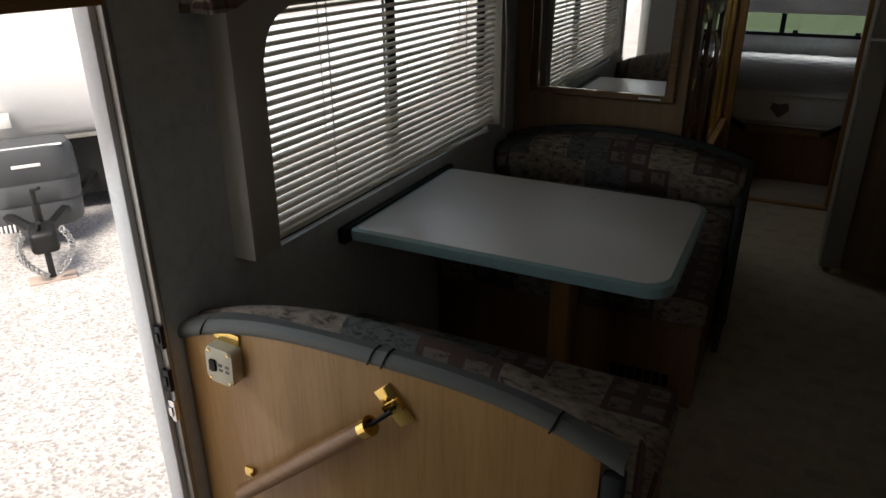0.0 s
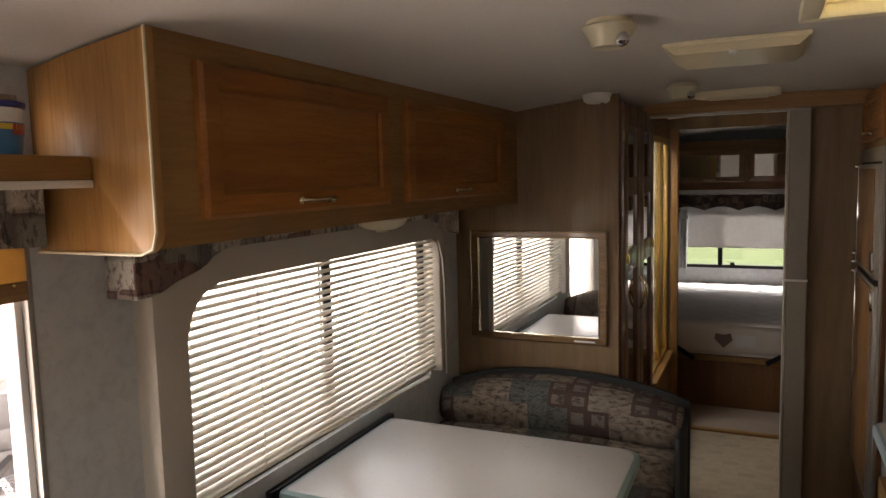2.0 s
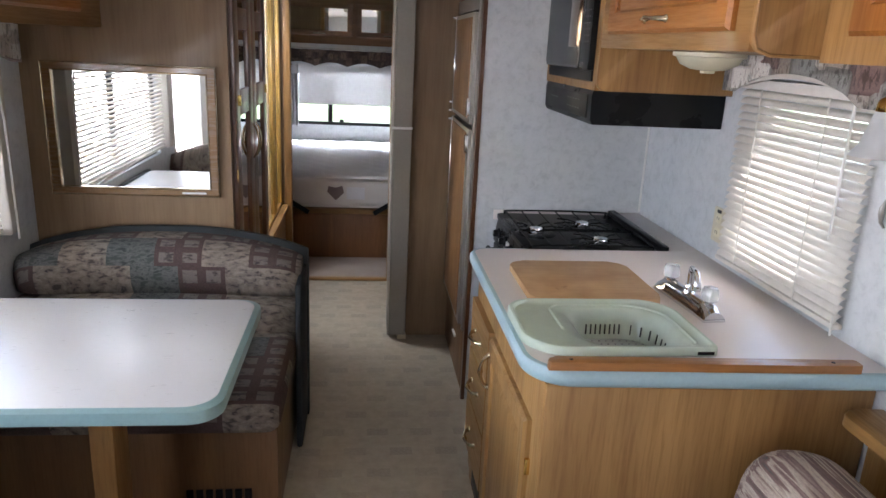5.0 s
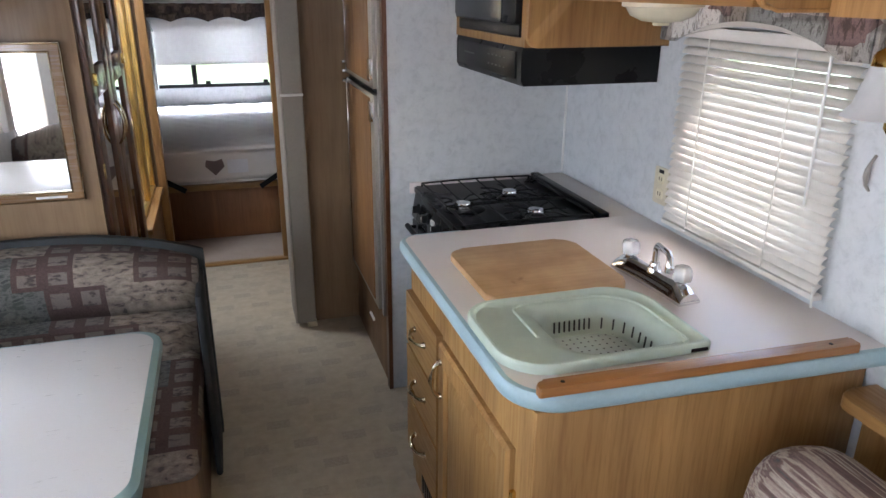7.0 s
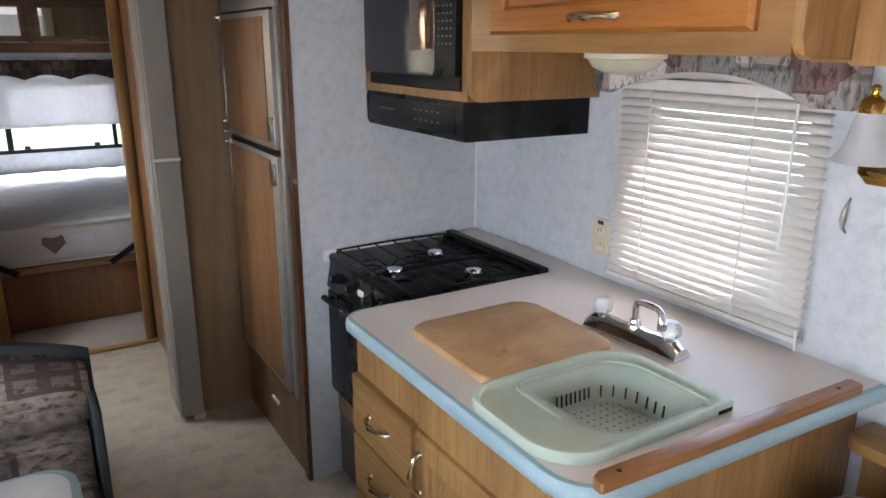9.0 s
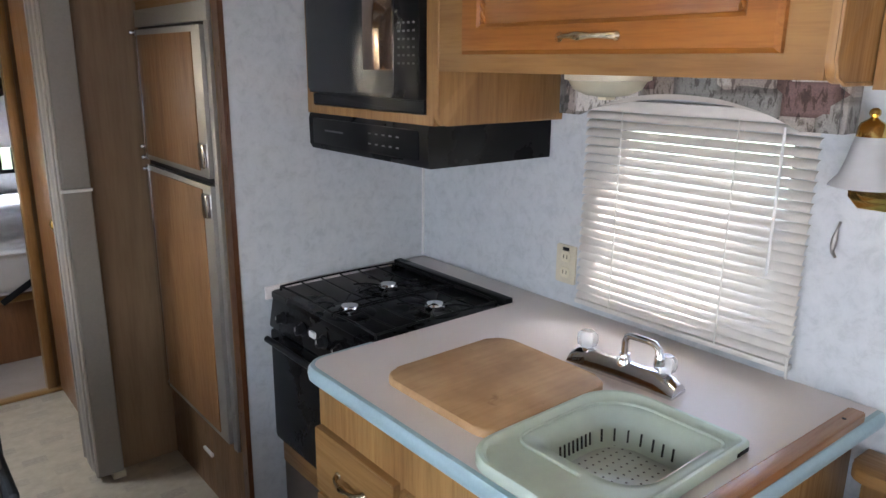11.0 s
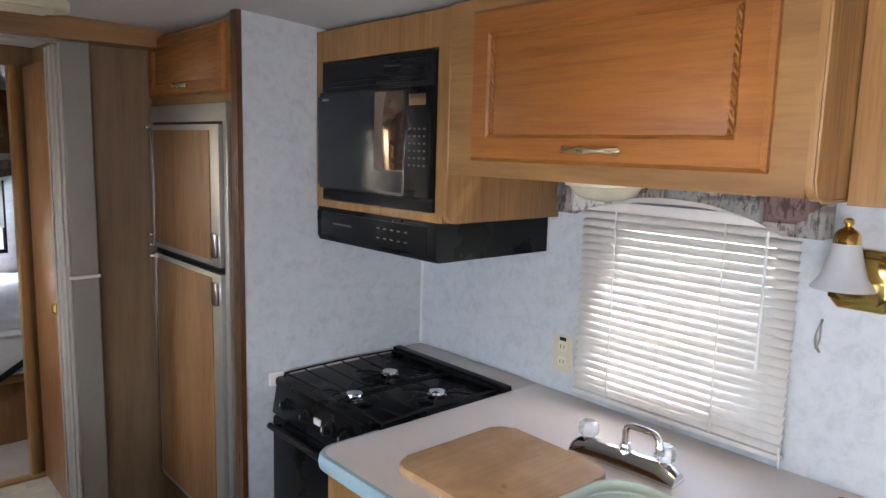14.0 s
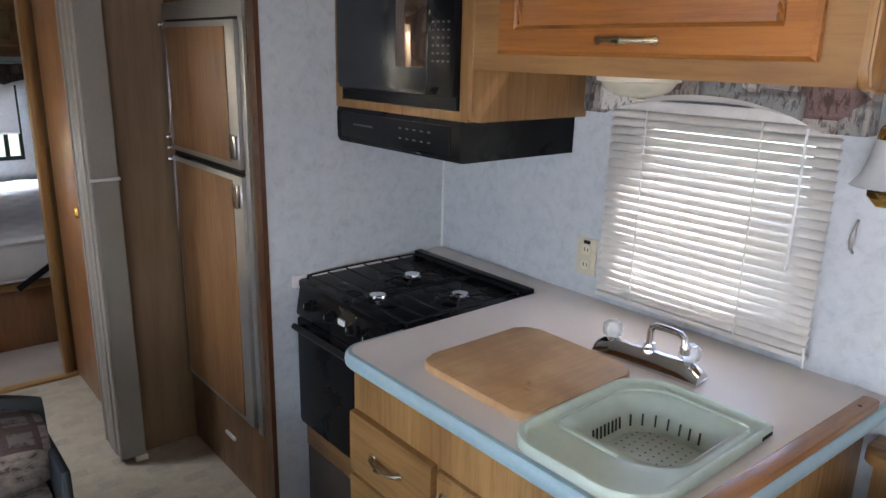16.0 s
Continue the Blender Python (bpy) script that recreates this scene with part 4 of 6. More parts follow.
# ---- things on the near bench's back ----
so = thing("power_outlet", (0.135, 0.944, 0.70), "ivory outlet box with a brass plate on the bench back", "outlet")
m = side((0.135, 0.944, 0.690), "-y") @ Matrix.Rotation(radians(-3), 4, "Z")
part("box", prism(bmesh.new(), rrect(-0.036, 0.036, -0.044, 0.044, 0.012), m, 0.032, 0.006), IVORY, so)
part("switch", prism(bmesh.new(), rrect(-0.024, -0.008, -0.014, 0.014, 0.002), m @ Matrix.Translation((0, 0, 0.032)), 0.005, 0.002), BLACKP, so)
for u in (0.004, 0.022):
    bm = bmesh.new()
    for dv in (-0.008, 0.004):
        prism(bm, rrect(u - 0.005, u + 0.005, dv - 0.003, dv + 0.003, 0), m @ Matrix.Translation((0, 0, 0.0322)), 0.001)
    part("socket", bm, GREYPRINT, so)
for u, v in ((-0.026, 0.034), (0.026, 0.034), (-0.026, -0.034), (0.026, -0.034)):
    part("screw", lathe(bmesh.new(), [(0.004, 0), (0.0035, 0.0015), (0.001, 0.002)], m @ Matrix.Translation((u, v, 0.032)), 8), BRASS, so)
part("brass_plate", prism(bmesh.new(), rrect(-0.034, 0.034, 0.045, 0.070, 0.002), m, 0.004, 0.001), BRASS, so, "polished brass plate")

gr = thing("grab_rail", (0.4, 0.93, 0.6), "wooden grab rail in brass sockets across the bench back", "handrail")
a, b = Vector((0.151, 0.910, 0.355)), Vector((0.510, 0.902, 0.668))
part("rail", rod(bmesh.new(), a, b, 0.019, 20), WALNUT, gr)
d = (b - a).normalized()
part("ferrule", tube(bmesh.new(), [b - d * 0.012, b + d * 0.010], 0.0205, 20), BRASS, gr, "brass end ring")
part("stem", rod(bmesh.new(), b, b + d * 0.055 + Vector((0, 0.02, 0)), 0.005, 10), DARKSTEEL, gr)
m = side((0.548, 0.944, 0.704), "-y") @ Matrix.Rotation(radians(-48), 4, "Z")
part("bracket", prism(prism(bmesh.new(), rrect(-0.043, 0.043, -0.022, 0.022, 0.003), m, 0.004, 0.001), rrect(-0.012, 0.012, -0.022, 0.022, 0.002), m @ Matrix.Translation((0, 0, 0.004)), 0.010, 0.002), BRASS, gr, "brass wall bracket")
m2 = side((0.150, 0.944, 0.392), "-y")
part("bracket", prism(bmesh.new(), rrect(-0.012, 0.012, -0.012, 0.012, 0.002), m2, 0.006, 0.001), BRASS, gr)

# ---- kitchen: base cabinet and worktop ----
bc = thing("base_cabinet", (2.0, 1.97, 0), "light oak base cabinet with three drawers and a door", "cabinet")
bm = bmesh.new()
bx(bm, 1.64, W - 0.003, 1.535, 2.415, 0.0, 0.66)
for x0, x1, y0, y1 in cells([1.64, W - 0.003], [1.535, 2.415], [(1.735, 1.995, 1.60, 1.86)]):
    bx(bm, x0, x1, y0, y1, 0.66, 0.826)
part("body", bm, OAK, bc)
part("end_panel", box(1.634, W - 0.004, 1.524, 1.536, 0.0, 0.826, 0.002), OAK, bc, "oak end panel")
part("face_frame", prism(bmesh.new(), rrect(-2.42, -1.528, 0.06, 0.826, 0), side((1.64, 0, 0), "-x"), 0.008, 0.001), OAK, bc)
fx = 1.632
for v0, v1 in ((0.533, 0.70), (0.36, 0.522), (0.16, 0.348)):
    m = side((fx, 2.415, v0), "-x")
    dr = part("drawer", prism(bmesh.new(), rrect(0, 0.32, 0, v1 - v0, 0.004), m, 0.018, 0.006, 3), OAK_Y, bc)
    bow_handle(dr, m @ Matrix.Translation((0.155, (v1 - v0) / 2, 0.018)), 0.105)
dd = panel_door(bc, side((fx, 2.080, 0.09), "-x"), 0.476, 0.605, OAK, OAK, None, 0.06)
bow_handle(dd, side((fx - 0.019, 2.05, 0.60), "-x") @ Matrix.Rotation(radians(90), 4, "Z"), 0.10)
for z in (0.20, 0.58):
    part("hinge", box(fx - 0.012, fx + 0.002, 1.592, 1.604, z - 0.02, z + 0.02, 0.002), BRASS, bc)
bm = bmesh.new()
for k in range(6):
    bx(bm, fx - 0.004, fx + 0.002, 2.16 + k * 0.025, 2.176 + k * 0.025, 0.05, 0.12, 0.001)
part("vent_grille", bm, BLACKP, bc)



def near_edge(u, v):
    """The worktop's end is cut a little out of square."""
    return (u, v + 0.021 - 0.033 * (u - 1.6) / 0.8) if v < 1.61 else (u, v)


wt = thing("worktop", (2.0, 1.97, 0.83), "pinkish-white laminate worktop with a rounded pale blue edge", "worktop")
hz = Matrix.Translation((0, 0, 0.828))
bm = bmesh.new()
for outline in (rrect(1.603, 1.745, 1.500, 2.425, [0.09, 0, 0, 0.05], 8), rrect(1.745, 1.99, 1.500, 1.625, 0), rrect(1.745, 1.99, 1.85, 2.425, 0), rrect(1.99, W - 0.002, 1.500, 2.425, 0)):
    prism(bm, [near_edge(u, v) for u, v in outline], hz, 0.037)
part("top", bm, COUNTER, wt)
part("back_strip", box(2.292, W - 0.002, 2.425, YK - 0.002, 0.828, 0.865, 0.002), COUNTER, wt)
part("side_strip", box(1.775, 2.292, 2.985, YK - 0.002, 0.828, 0.868, 0.002), COUNTER, wt)
ring = rrect(1.6015, 2.5, 1.4985, 2.4265, [0.0915, 0, 0, 0.0515], 10)
chain_ = [near_edge(u, v) for u, v in [(1.79, 2.4265)] + ring[-11:] + ring[:11] + [(W - 0.004, 1.4985)]]
bm = bmesh.new()
prof = [(-0.004, 0.826), (0.006, 0.828), (0.0115, 0.834), (0.0135, 0.846), (0.0115, 0.858), (0.006, 0.8645), (-0.004, 0.8656)]
rings = []
for i, (u, v) in enumerate(chain_):
    p, q = chain_[max(i - 1, 0)], chain_[min(i + 1, len(chain_) - 1)]
    d = Vector((q[0] - p[0], q[1] - p[1], 0)).normalized()
    nrm = Vector((d.y, -d.x, 0))
    nrm = nrm if nrm.dot(Vector((2.0 - u, 2.0 - v, 0))) < 0 else -nrm
    rings.append([bm.verts.new((u + nrm.x * o, v + nrm.y * o, z)) for o, z in prof])
for a, b in zip(rings, rings[1:]):
    for k in range(len(prof) - 1):
        bm.faces.new((a[k], a[k + 1], b[k + 1], b[k]))
part("edge_band", bm, BLUE, wt, "rounded pale blue vinyl edge")
rl = thing("counter_rail", (2.0, 1.52, 0.866), "thin oak rail screwed along the worktop edge", "rail")
RM = Matrix.Translation((1.632, 1.527, 0.8655)) @ Matrix.Rotation(radians(-2), 4, "Z")
part("bar", prism(bmesh.new(), rrect(0, 0.69, -0.016, 0.016, [0.004, 0.004, 0.004, 0.018]), RM, 0.019, 0.005), wood("rail_oak", (0.27, 0.11, 0.03), (0.40, 0.18, 0.055), "x", 0.35, coat=0.2), rl)
for x in (0.05, 0.63):
    part("screw", lathe(bmesh.new(), [(0.0045, 0), (0.004, 0.0008), (0.001, 0.001)], RM @ Matrix.Translation((x, 0, 0.019)), 10), BLACKP, rl)

cb = thing("chopping_board", (1.87, 2.06, 0.866), "scratched maple chopping board covering one sink bowl", "chopping board")
prism_b = prism(bmesh.new(), rrect(1.683, 2.046, 1.890, 2.236, 0.045, 6), Matrix.Translation((0, 0, 0.8655)), 0.018, 0.007, 3)
part("board", prism_b, BOARD, cb)

dr = thing("dish_drainer", (1.83, 1.73, 0.866), "translucent mint green plastic dish drainer over the sink", "dish drainer")


def tray_ring(pts, z):
    return [Vector((u, v, z)) for u, v in pts]


out = rrect(1.602, 2.036, 1.572, 1.883, [0.10, 0.014, 0.10, 0.075], 8)
inn = rrect(1.712, 2.000, 1.600, 1.853, [0.10, 0.02, 0.10, 0.035], 8)
low = rrect(1.780, 1.972, 1.632, 1.826, [0.06, 0.012, 0.075, 0.03], 8)


def inset(pts, d):
    """The outline drawn in towards its middle by about d."""
    return [(u + d * (1.82 - u) / 0.2, v + d * (1.73 - v) / 0.15) for u, v in pts]


def skin(bm, loops):
    vs = [[bm.verts.new(p) for p in lp] for lp in loops]
    n_ = len(vs[0])
    for a, b in zip(vs, vs[1:]):
        for k in range(n_):
            bm.faces.new((a[k], a[(k + 1) % n_], b[(k + 1) % n_], b[k]))
    return vs


bm = bmesh.new()
loops = [tray_ring(inset(out, 0.006), 0.8662), tray_ring(out, 0.870), tray_ring(out, 0.886), tray_ring(inset(out, 0.003), 0.8905), tray_ring(inset(out, 0.009), 0.8905), tray_ring(inset(out, 0.014), 0.884), tray_ring([((a[0] + b[0] * 2) / 3, (a[1] + b[1] * 2) / 3) for a, b in zip(inset(out, 0.014), inn)], 0.881), tray_ring(inn, 0.8805), tray_ring([((a[0] + b[0]) / 2, (a[1] + b[1]) / 2) for a, b in zip(inn, low)], 0.872), tray_ring([((a[0] + b[0] * 7) / 8, (a[1] + b[1] * 7) / 8) for a, b in zip(inn, low)], 0.845), tray_ring(low, 0.806), tray_ring([(u * 0.95 + 0.0938, v * 0.95 + 0.0865) for u, v in low], 0.7995)]
vs = skin(bm, loops)
bm.faces.new(vs[-1])
part("tray", bm, MINT, dr)
part("floor", prism(bmesh.new(), [(u * 0.93 + 0.1313, v * 0.93 + 0.121) for u, v in low], Matrix.Translation((0, 0, 0.8)), 0.004, 0.001), sheer("clear_mint_plastic", (0.62, 0.68, 0.65), 0.3, 0.12), dr, "pale perforated basket floor")
part("rim", tube(bmesh.new(), [Vector((u, v, 0.8825)) for u, v in inset(inn, -0.002)[9:] + inset(inn, -0.002)[:1]], 0.0032, 8), MINT, dr, "raised lip round the basket")
slotm = surface("slot_shadow_hole", (0.02, 0.025, 0.022), 0.8, vary=0.2)
slots = [(1.812 + k * 0.0125, 1.8275, 90) for k in range(8)]
slots += [(1.897 + 0.0765 * math.cos(radians(a)), 1.751 + 0.0765 * math.sin(radians(a)), a) for a in (66, 46, 26, 6)]
slots += [(1.9735, 1.732 - k * 0.022, 0) for k in range(3)]
for x, y, a in slots:
    m = Matrix.Translation((x, y, 0.827)) @ Matrix.Rotation(radians(a), 4, "Z") @ Matrix.Rotation(radians(6), 4, "Y")
    part("slot", moved(box(-0.002, 0.002, -0.0017, 0.0017, -0.013, 0.013), m), slotm, dr)
bm = bmesh.new()
for i in range(9):
    for j in range(9):
        lathe(bm, [(0.0028, 0), (0.0022, 0.0006)], Matrix.Translation((1.806 + i * 0.018, 1.652 + j * 0.019, 0.804)), 6)
tagged(part("perforation", bm, GREYPRINT, dr, "grid of small drain holes"), kind="stuff")
part("inlay", box(1.985, 2.024, 1.5705, 1.576, 0.872, 0.880, 0.001), BLACKP, dr)

fc = thing("kitchen_faucet", (2.14, 1.93, 0.866), "chrome two-handle kitchen faucet with clear acrylic knobs", "faucet")
m = Matrix.Translation((2.116, 1.912, 0.8655)) @ Matrix.Rotation(radians(5), 4, "Z")
bm = prism(bmesh.new(), [(-0.030, -0.134), (0.030, -0.134), (0.027, -0.08), (0.027, 0.08), (0.030, 0.134), (-0.030, 0.134), (-0.027, 0.08), (-0.027, -0.08)], m, 0.008, 0.002)
ridge = [[bm.verts.new(m @ Vector((0.026 * q * f, y, 0.008 + h * g))) for q, g in ((-1, 0), (-0.7, 0.6), (-0.25, 1), (0.25, 1), (0.7, 0.6), (1, 0))] for y, f, h in ((-0.133, 1.12, 0.018), (-0.118, 1.1, 0.030), (-0.085, 1.05, 0.034), (-0.04, 1.0, 0.031), (0.0, 1.0, 0.034), (0.04, 1.0, 0.031), (0.085, 1.05, 0.034), (0.118, 1.1, 0.030), (0.133, 1.12, 0.018))]
for a, b in zip(ridge, ridge[1:]):
    for k in range(5):
        bm.faces.new((a[k], a[k + 1], b[k + 1], b[k]))
bm.faces.new(ridge[0])
bm.faces.new(ridge[-1][::-1])
part("base", bm, CHROME, fc)
bm = lathe(bmesh.new(), [(0.017, 0.03), (0.016, 0.044), (0.013, 0.048), (0.012, 0.058)], m, 20)
pts = [m @ Vector(p) for p in ((0, 0, 0.05), (0, 0, 0.084), (-0.004, -0.006, 0.098), (-0.011, -0.018, 0.107), (-0.034, -0.072, 0.116), (-0.042, -0.092, 0.117), (-0.047, -0.104, 0.110), (-0.048, -0.108, 0.092))]
tube(bm, pts, [0.0085, 0.0085, 0.0085, 0.008, 0.0075, 0.0075, 0.008, 0.009], 14)
lathe(bm, [(0.010, 0.0), (0.011, 0.004), (0.011, 0.018), (0.0095, 0.022)], Matrix.Translation(pts[-1] - Vector((0, 0, 0.015))), 16)
part("spout", bm, CHROME, fc)
for s in (-1, 1):
    k = m @ Matrix.Translation((0, s * 0.098, 0.034))
    part("stem", lathe(bmesh.new(), [(0.012, 0), (0.012, 0.008), (0.008, 0.012), (0.008, 0.02)], k, 16), CHROME, fc)
    bm = bmesh.new()
    seg = 24
    rings = [[bm.verts.new(k @ Vector((r * (1 + 0.10 * math.cos(6 * a)) * math.cos(a), r * (1 + 0.10 * math.cos(6 * a)) * math.sin(a), h))) for a in (2 * math.pi * q / seg for q in range(seg))] for r, h in ((0.012, 0.010), (0.020, 0.014), (0.0225, 0.026), (0.021, 0.042), (0.015, 0.048))]
    for a, b in zip(rings, rings[1:]):
        for q in range(seg):
            bm.faces.new((a[q], a[(q + 1) % seg], b[(q + 1) % seg], b[q]))
    bm.faces.new(rings[0][::-1])
    bm.faces.new(rings[-1])
    part("knob", bm, ACRYLIC, fc, "clear fluted acrylic knob")

# ---- stove ----
st = thing("gas_range", (2.05, 2.71, 0), "black gas range with oven and three burners", "stove")
X0, X1, Y0, Y1 = 1.80, 2.285, 2.43, 2.985
part("body", box(X0 + 0.01, X1, Y0, Y1, 0.335, 0.838, 0.003), BLACK, st)
bm = prism(bmesh.new(), rrect(X0 - 0.012, X1, Y0 - 0.006, Y1, 0.012), Matrix.Translation((0, 0, 0.838)), 0.018, 0.005)
part("cooktop", bm, BLACK, st)
part("back_ledge", box(X1 - 0.028, X1 + 0.004, Y0, Y1, 0.855, 0.878, 0.004), BLACK, st)
part("control_panel", moved(box(-0.014, 0.01, Y0, Y1, -0.05, 0.05, 0.006), Matrix.Translation((X0, 0, 0.79)) @ Euler((0, radians(10), 0)).to_matrix().to_4x4()), BLACK, st)
for i, y in enumerate((2.50, 2.575, 2.66, 2.78, 2.90)):
    k = side((X0 - 0.013, y, 0.792), "-x")
    kb = part("knob", lathe(bmesh.new(), [(0.021, 0), (0.020, 0.006), (0.015, 0.009), (0.0135, 0.024), (0.010, 0.026)], k, 18), BLACKP, st)
    part("pointer", prism(bmesh.new(), rrect(-0.0015, 0.0015, -0.001, 0.011, 0), k @ Matrix.Translation((0, 0, 0.026)), 0.0006), WHITEP, kb)
part("igniter", prism(bmesh.new(), rrect(-0.016, 0.016, -0.009, 0.009, 0.002), side((X0 - 0.013, 2.72, 0.795), "-x"), 0.006, 0.001), WHITEP, st)
od = part("oven_door", prism(bmesh.new(), rrect(-Y1 + 0.004, -Y0 - 0.004, 0.365, 0.735, 0.006), side((X0 + 0.01, 0, 0), "-x"), 0.028, 0.005), BLACK, st)
bm = rod(bmesh.new(), (X0 - 0.045, Y0 + 0.03, 0.715), (X0 - 0.045, Y1 - 0.03, 0.715), 0.010, 12)
for y in (Y0 + 0.05, Y1 - 0.05):
    rod(bm, (X0 - 0.045, y, 0.715), (X0 - 0.012, y, 0.715), 0.007, 10)
part("oven_handle", bm, BLACKP, od)
part("lower_panel", box(X0 + 0.005, X0 + 0.03, Y0, Y1, 0.265, 0.360, 0.003), OAK_Y, st, "oak filler panel under the oven")
part("drawer_front", box(X0 + 0.008, X0 + 0.03, Y0, Y1, 0.02, 0.262, 0.004), surface("brown_furnace_panel", (0.10, 0.075, 0.06), 0.5, vary=0.1), st, "brown furnace cover")
part("plinth", box(X0 + 0.03, X1, Y0, Y1, 0.0, 0.335), BLACKP, st)
for bxp, byp in ((1.876, 2.667), (2.081, 2.768), (2.079, 2.535)):
    part("burner_pan", lathe(bmesh.new(), [(0.075, 0.0), (0.070, 0.003), (0.030, 0.004)], Matrix.Translation((bxp, byp, 0.856)), 24), BLACK, st)
    bn = part("burner", lathe(bmesh.new(), [(0.030, 0.0), (0.031, 0.012), (0.026, 0.014), (0.024, 0.020), (0.008, 0.024)], Matrix.Translation((bxp, byp, 0.858)), 24), CHROME, st, "bright burner cap")


def grate(x0, x1, y0, y1, centre_list):
    bm = bmesh.new()
    z, r = 0.870, 0.0036
    c = [(x0, y0), (x1, y0), (x1, y1), (x0, y1)]
    for k in range(4):
        a, b = c[k], c[(k + 1) % 4]
        n_ = 6
        tube(bm, [(a[0] + (b[0] - a[0]) * i / n_, a[1] + (b[1] - a[1]) * i / n_, z + 0.004 * math.sin(math.pi * i / n_)) for i in range(n_ + 1)], r, 6)
        rod(bm, (*a, z), (*a, 0.857), r, 6)
    for cx, cy in centre_list:
        for k in range(8):
            a = math.pi * k / 4
            d = (math.cos(a), math.sin(a))
            t = min([abs((e - p) / q) for e, p, q in ((x0, cx, d[0]), (x1, cx, d[0]), (y0, cy, d[1]), (y1, cy, d[1])) if abs(q) > 1e-6 and (e - p) / q > 0] + [0.11])
            tube(bm, [(cx + d[0] * 0.028, cy + d[1] * 0.028, z + 0.001), (cx + d[0] * t * 0.6, cy + d[1] * t * 0.6, z + 0.005), (cx + d[0] * t, cy + d[1] * t, z)], r * 0.85, 6)
    for k in range(1, 6):
        x = x0 + (x1 - x0) * k / 6
        tube(bm, [(x, y0, z), (x, (y0 + y1) / 2, z - 0.004), (x, y1, z)], r * 0.7, 6)
    return bm


part("grate", grate(1.815, 2.24, 2.45, 2.645, [(2.079, 2.535)]), IRON, st)
part("grate", grate(1.815, 2.24, 2.66, 2.965, [(1.876, 2.70), (2.081, 2.768)]), IRON, st)

# ---- microwave cupboard, hood, cupboard over the sink ----
MX = 1.952
mc = thing("microwave_cabinet", (2.17, 2.68, 1.393), "oak cabinet around the built-in microwave", "cabinet", "overhead cabinets")
bm = bmesh.new()
for y0, y1, z0, z1 in cells([2.3905, YK - 0.001], [1.393, 1.93], [(2.418, 2.962, 1.417, 1.838)]):
    bx(bm, MX, MX + 0.018, y0, y1, z0, z1)
part("face_frame", bm, OAK, mc)
part("bottom", box(MX + 0.018, W - 0.002, 2.39, YK - 0.001, 1.393, 1.417), OAK, mc)
part("back", box(2.35, W - 0.002, 2.39, YK - 0.001, 1.417, 1.92), OAK, mc)
part("shelf", box(MX + 0.018, 2.35, 2.418, YK - 0.001, 1.838, 1.856), OAK, mc)
part("inner_side", box(MX + 0.018, 2.35, 2.962, 2.98, 1.417, 1.838), OAK, mc)
poly = [(MX - 0.003, 1.93)] + [(MX + 0.03 - 0.03 * math.cos(a), 1.423 - 0.03 * math.sin(a)) for a in (radians(d) for d in range(0, 91, 15))] + [(W - 0.002, 1.393), (W - 0.002, 1.9)]
part("side_panel", prism(bmesh.new(), poly, side((0, 2.39, 0), "-y"), 0.018, 0.003), OAK, mc, "oak side panel with a rounded corner")
mw = thing("microwave_oven", (2.13, 2.69, 1.417), "black built-in microwave oven with vent slots above", "microwave")
part("body", box(MX + 0.004, 2.34, 2.424, 2.956, 1.418, 1.832, 0.003), BLACKP, mw)
m = side((MX + 0.016, 2.956, 0), "-x")
bm = prism(bmesh.new(), rrect(0.0, 0.532, 1.746, 1.832, 0.003), m, 0.022, 0.003)
part("vent_panel", bm, BLACKP, mw)
for k in range(5):
    part("slot", prism(bmesh.new(), rrect(0.05 if k < 2 else 0.32, 0.50, 1.758 + k * 0.0145, 1.765 + k * 0.0145, 0.002), m @ Matrix.Translation((0, 0, 0.022)), 0.003, 0.001), BLACK, mw)
dm = part("oven_door", prism(bmesh.new(), rrect(-0.006, 0.428, 1.455, 1.742, 0.012), m, 0.034, 0.008, 3), surface("dark_blue_black_plastic", (0.010, 0.012, 0.015), 0.22, vary=0.1), mw)
part("window", prism(bmesh.new(), rrect(0.293, 0.424, 1.522, 1.735, 0.004), m @ Matrix.Translation((0, 0, 0.034)), 0.002, 0.001), SMOKED, dm, "glossy brown reflective window")
part("badge", prism(bmesh.new(), rrect(0.02, 0.055, 1.718, 1.724, 0), m @ Matrix.Translation((0, 0, 0.034)), 0.001), GREYPRINT, dm)
cpn = part("control_panel", prism(bmesh.new(), rrect(0.430, 0.532, 1.455, 1.742, 0.006), m, 0.034, 0.006), BLACK, mw)
part("display", prism(bmesh.new(), rrect(0.445, 0.515, 1.695, 1.725, 0.002), m @ Matrix.Translation((0, 0, 0.034)), 0.001), SMOKED, cpn)
part("bezel", prism(bmesh.new(), rrect(0.0, 0.532, 1.420, 1.452, 0.002), m, 0.02, 0.004), BLACKP, mw)
for r in range(6):
    for c in range(4):
        part("key", prism(bmesh.new(), rrect(0.446 + c * 0.020, 0.454 + c * 0.020, 1.537 + r * 0.019, 1.542 + r * 0.019, 0.001), m @ Matrix.Translation((0, 0, 0.034)), 0.0012), GREYPRINT, cpn)

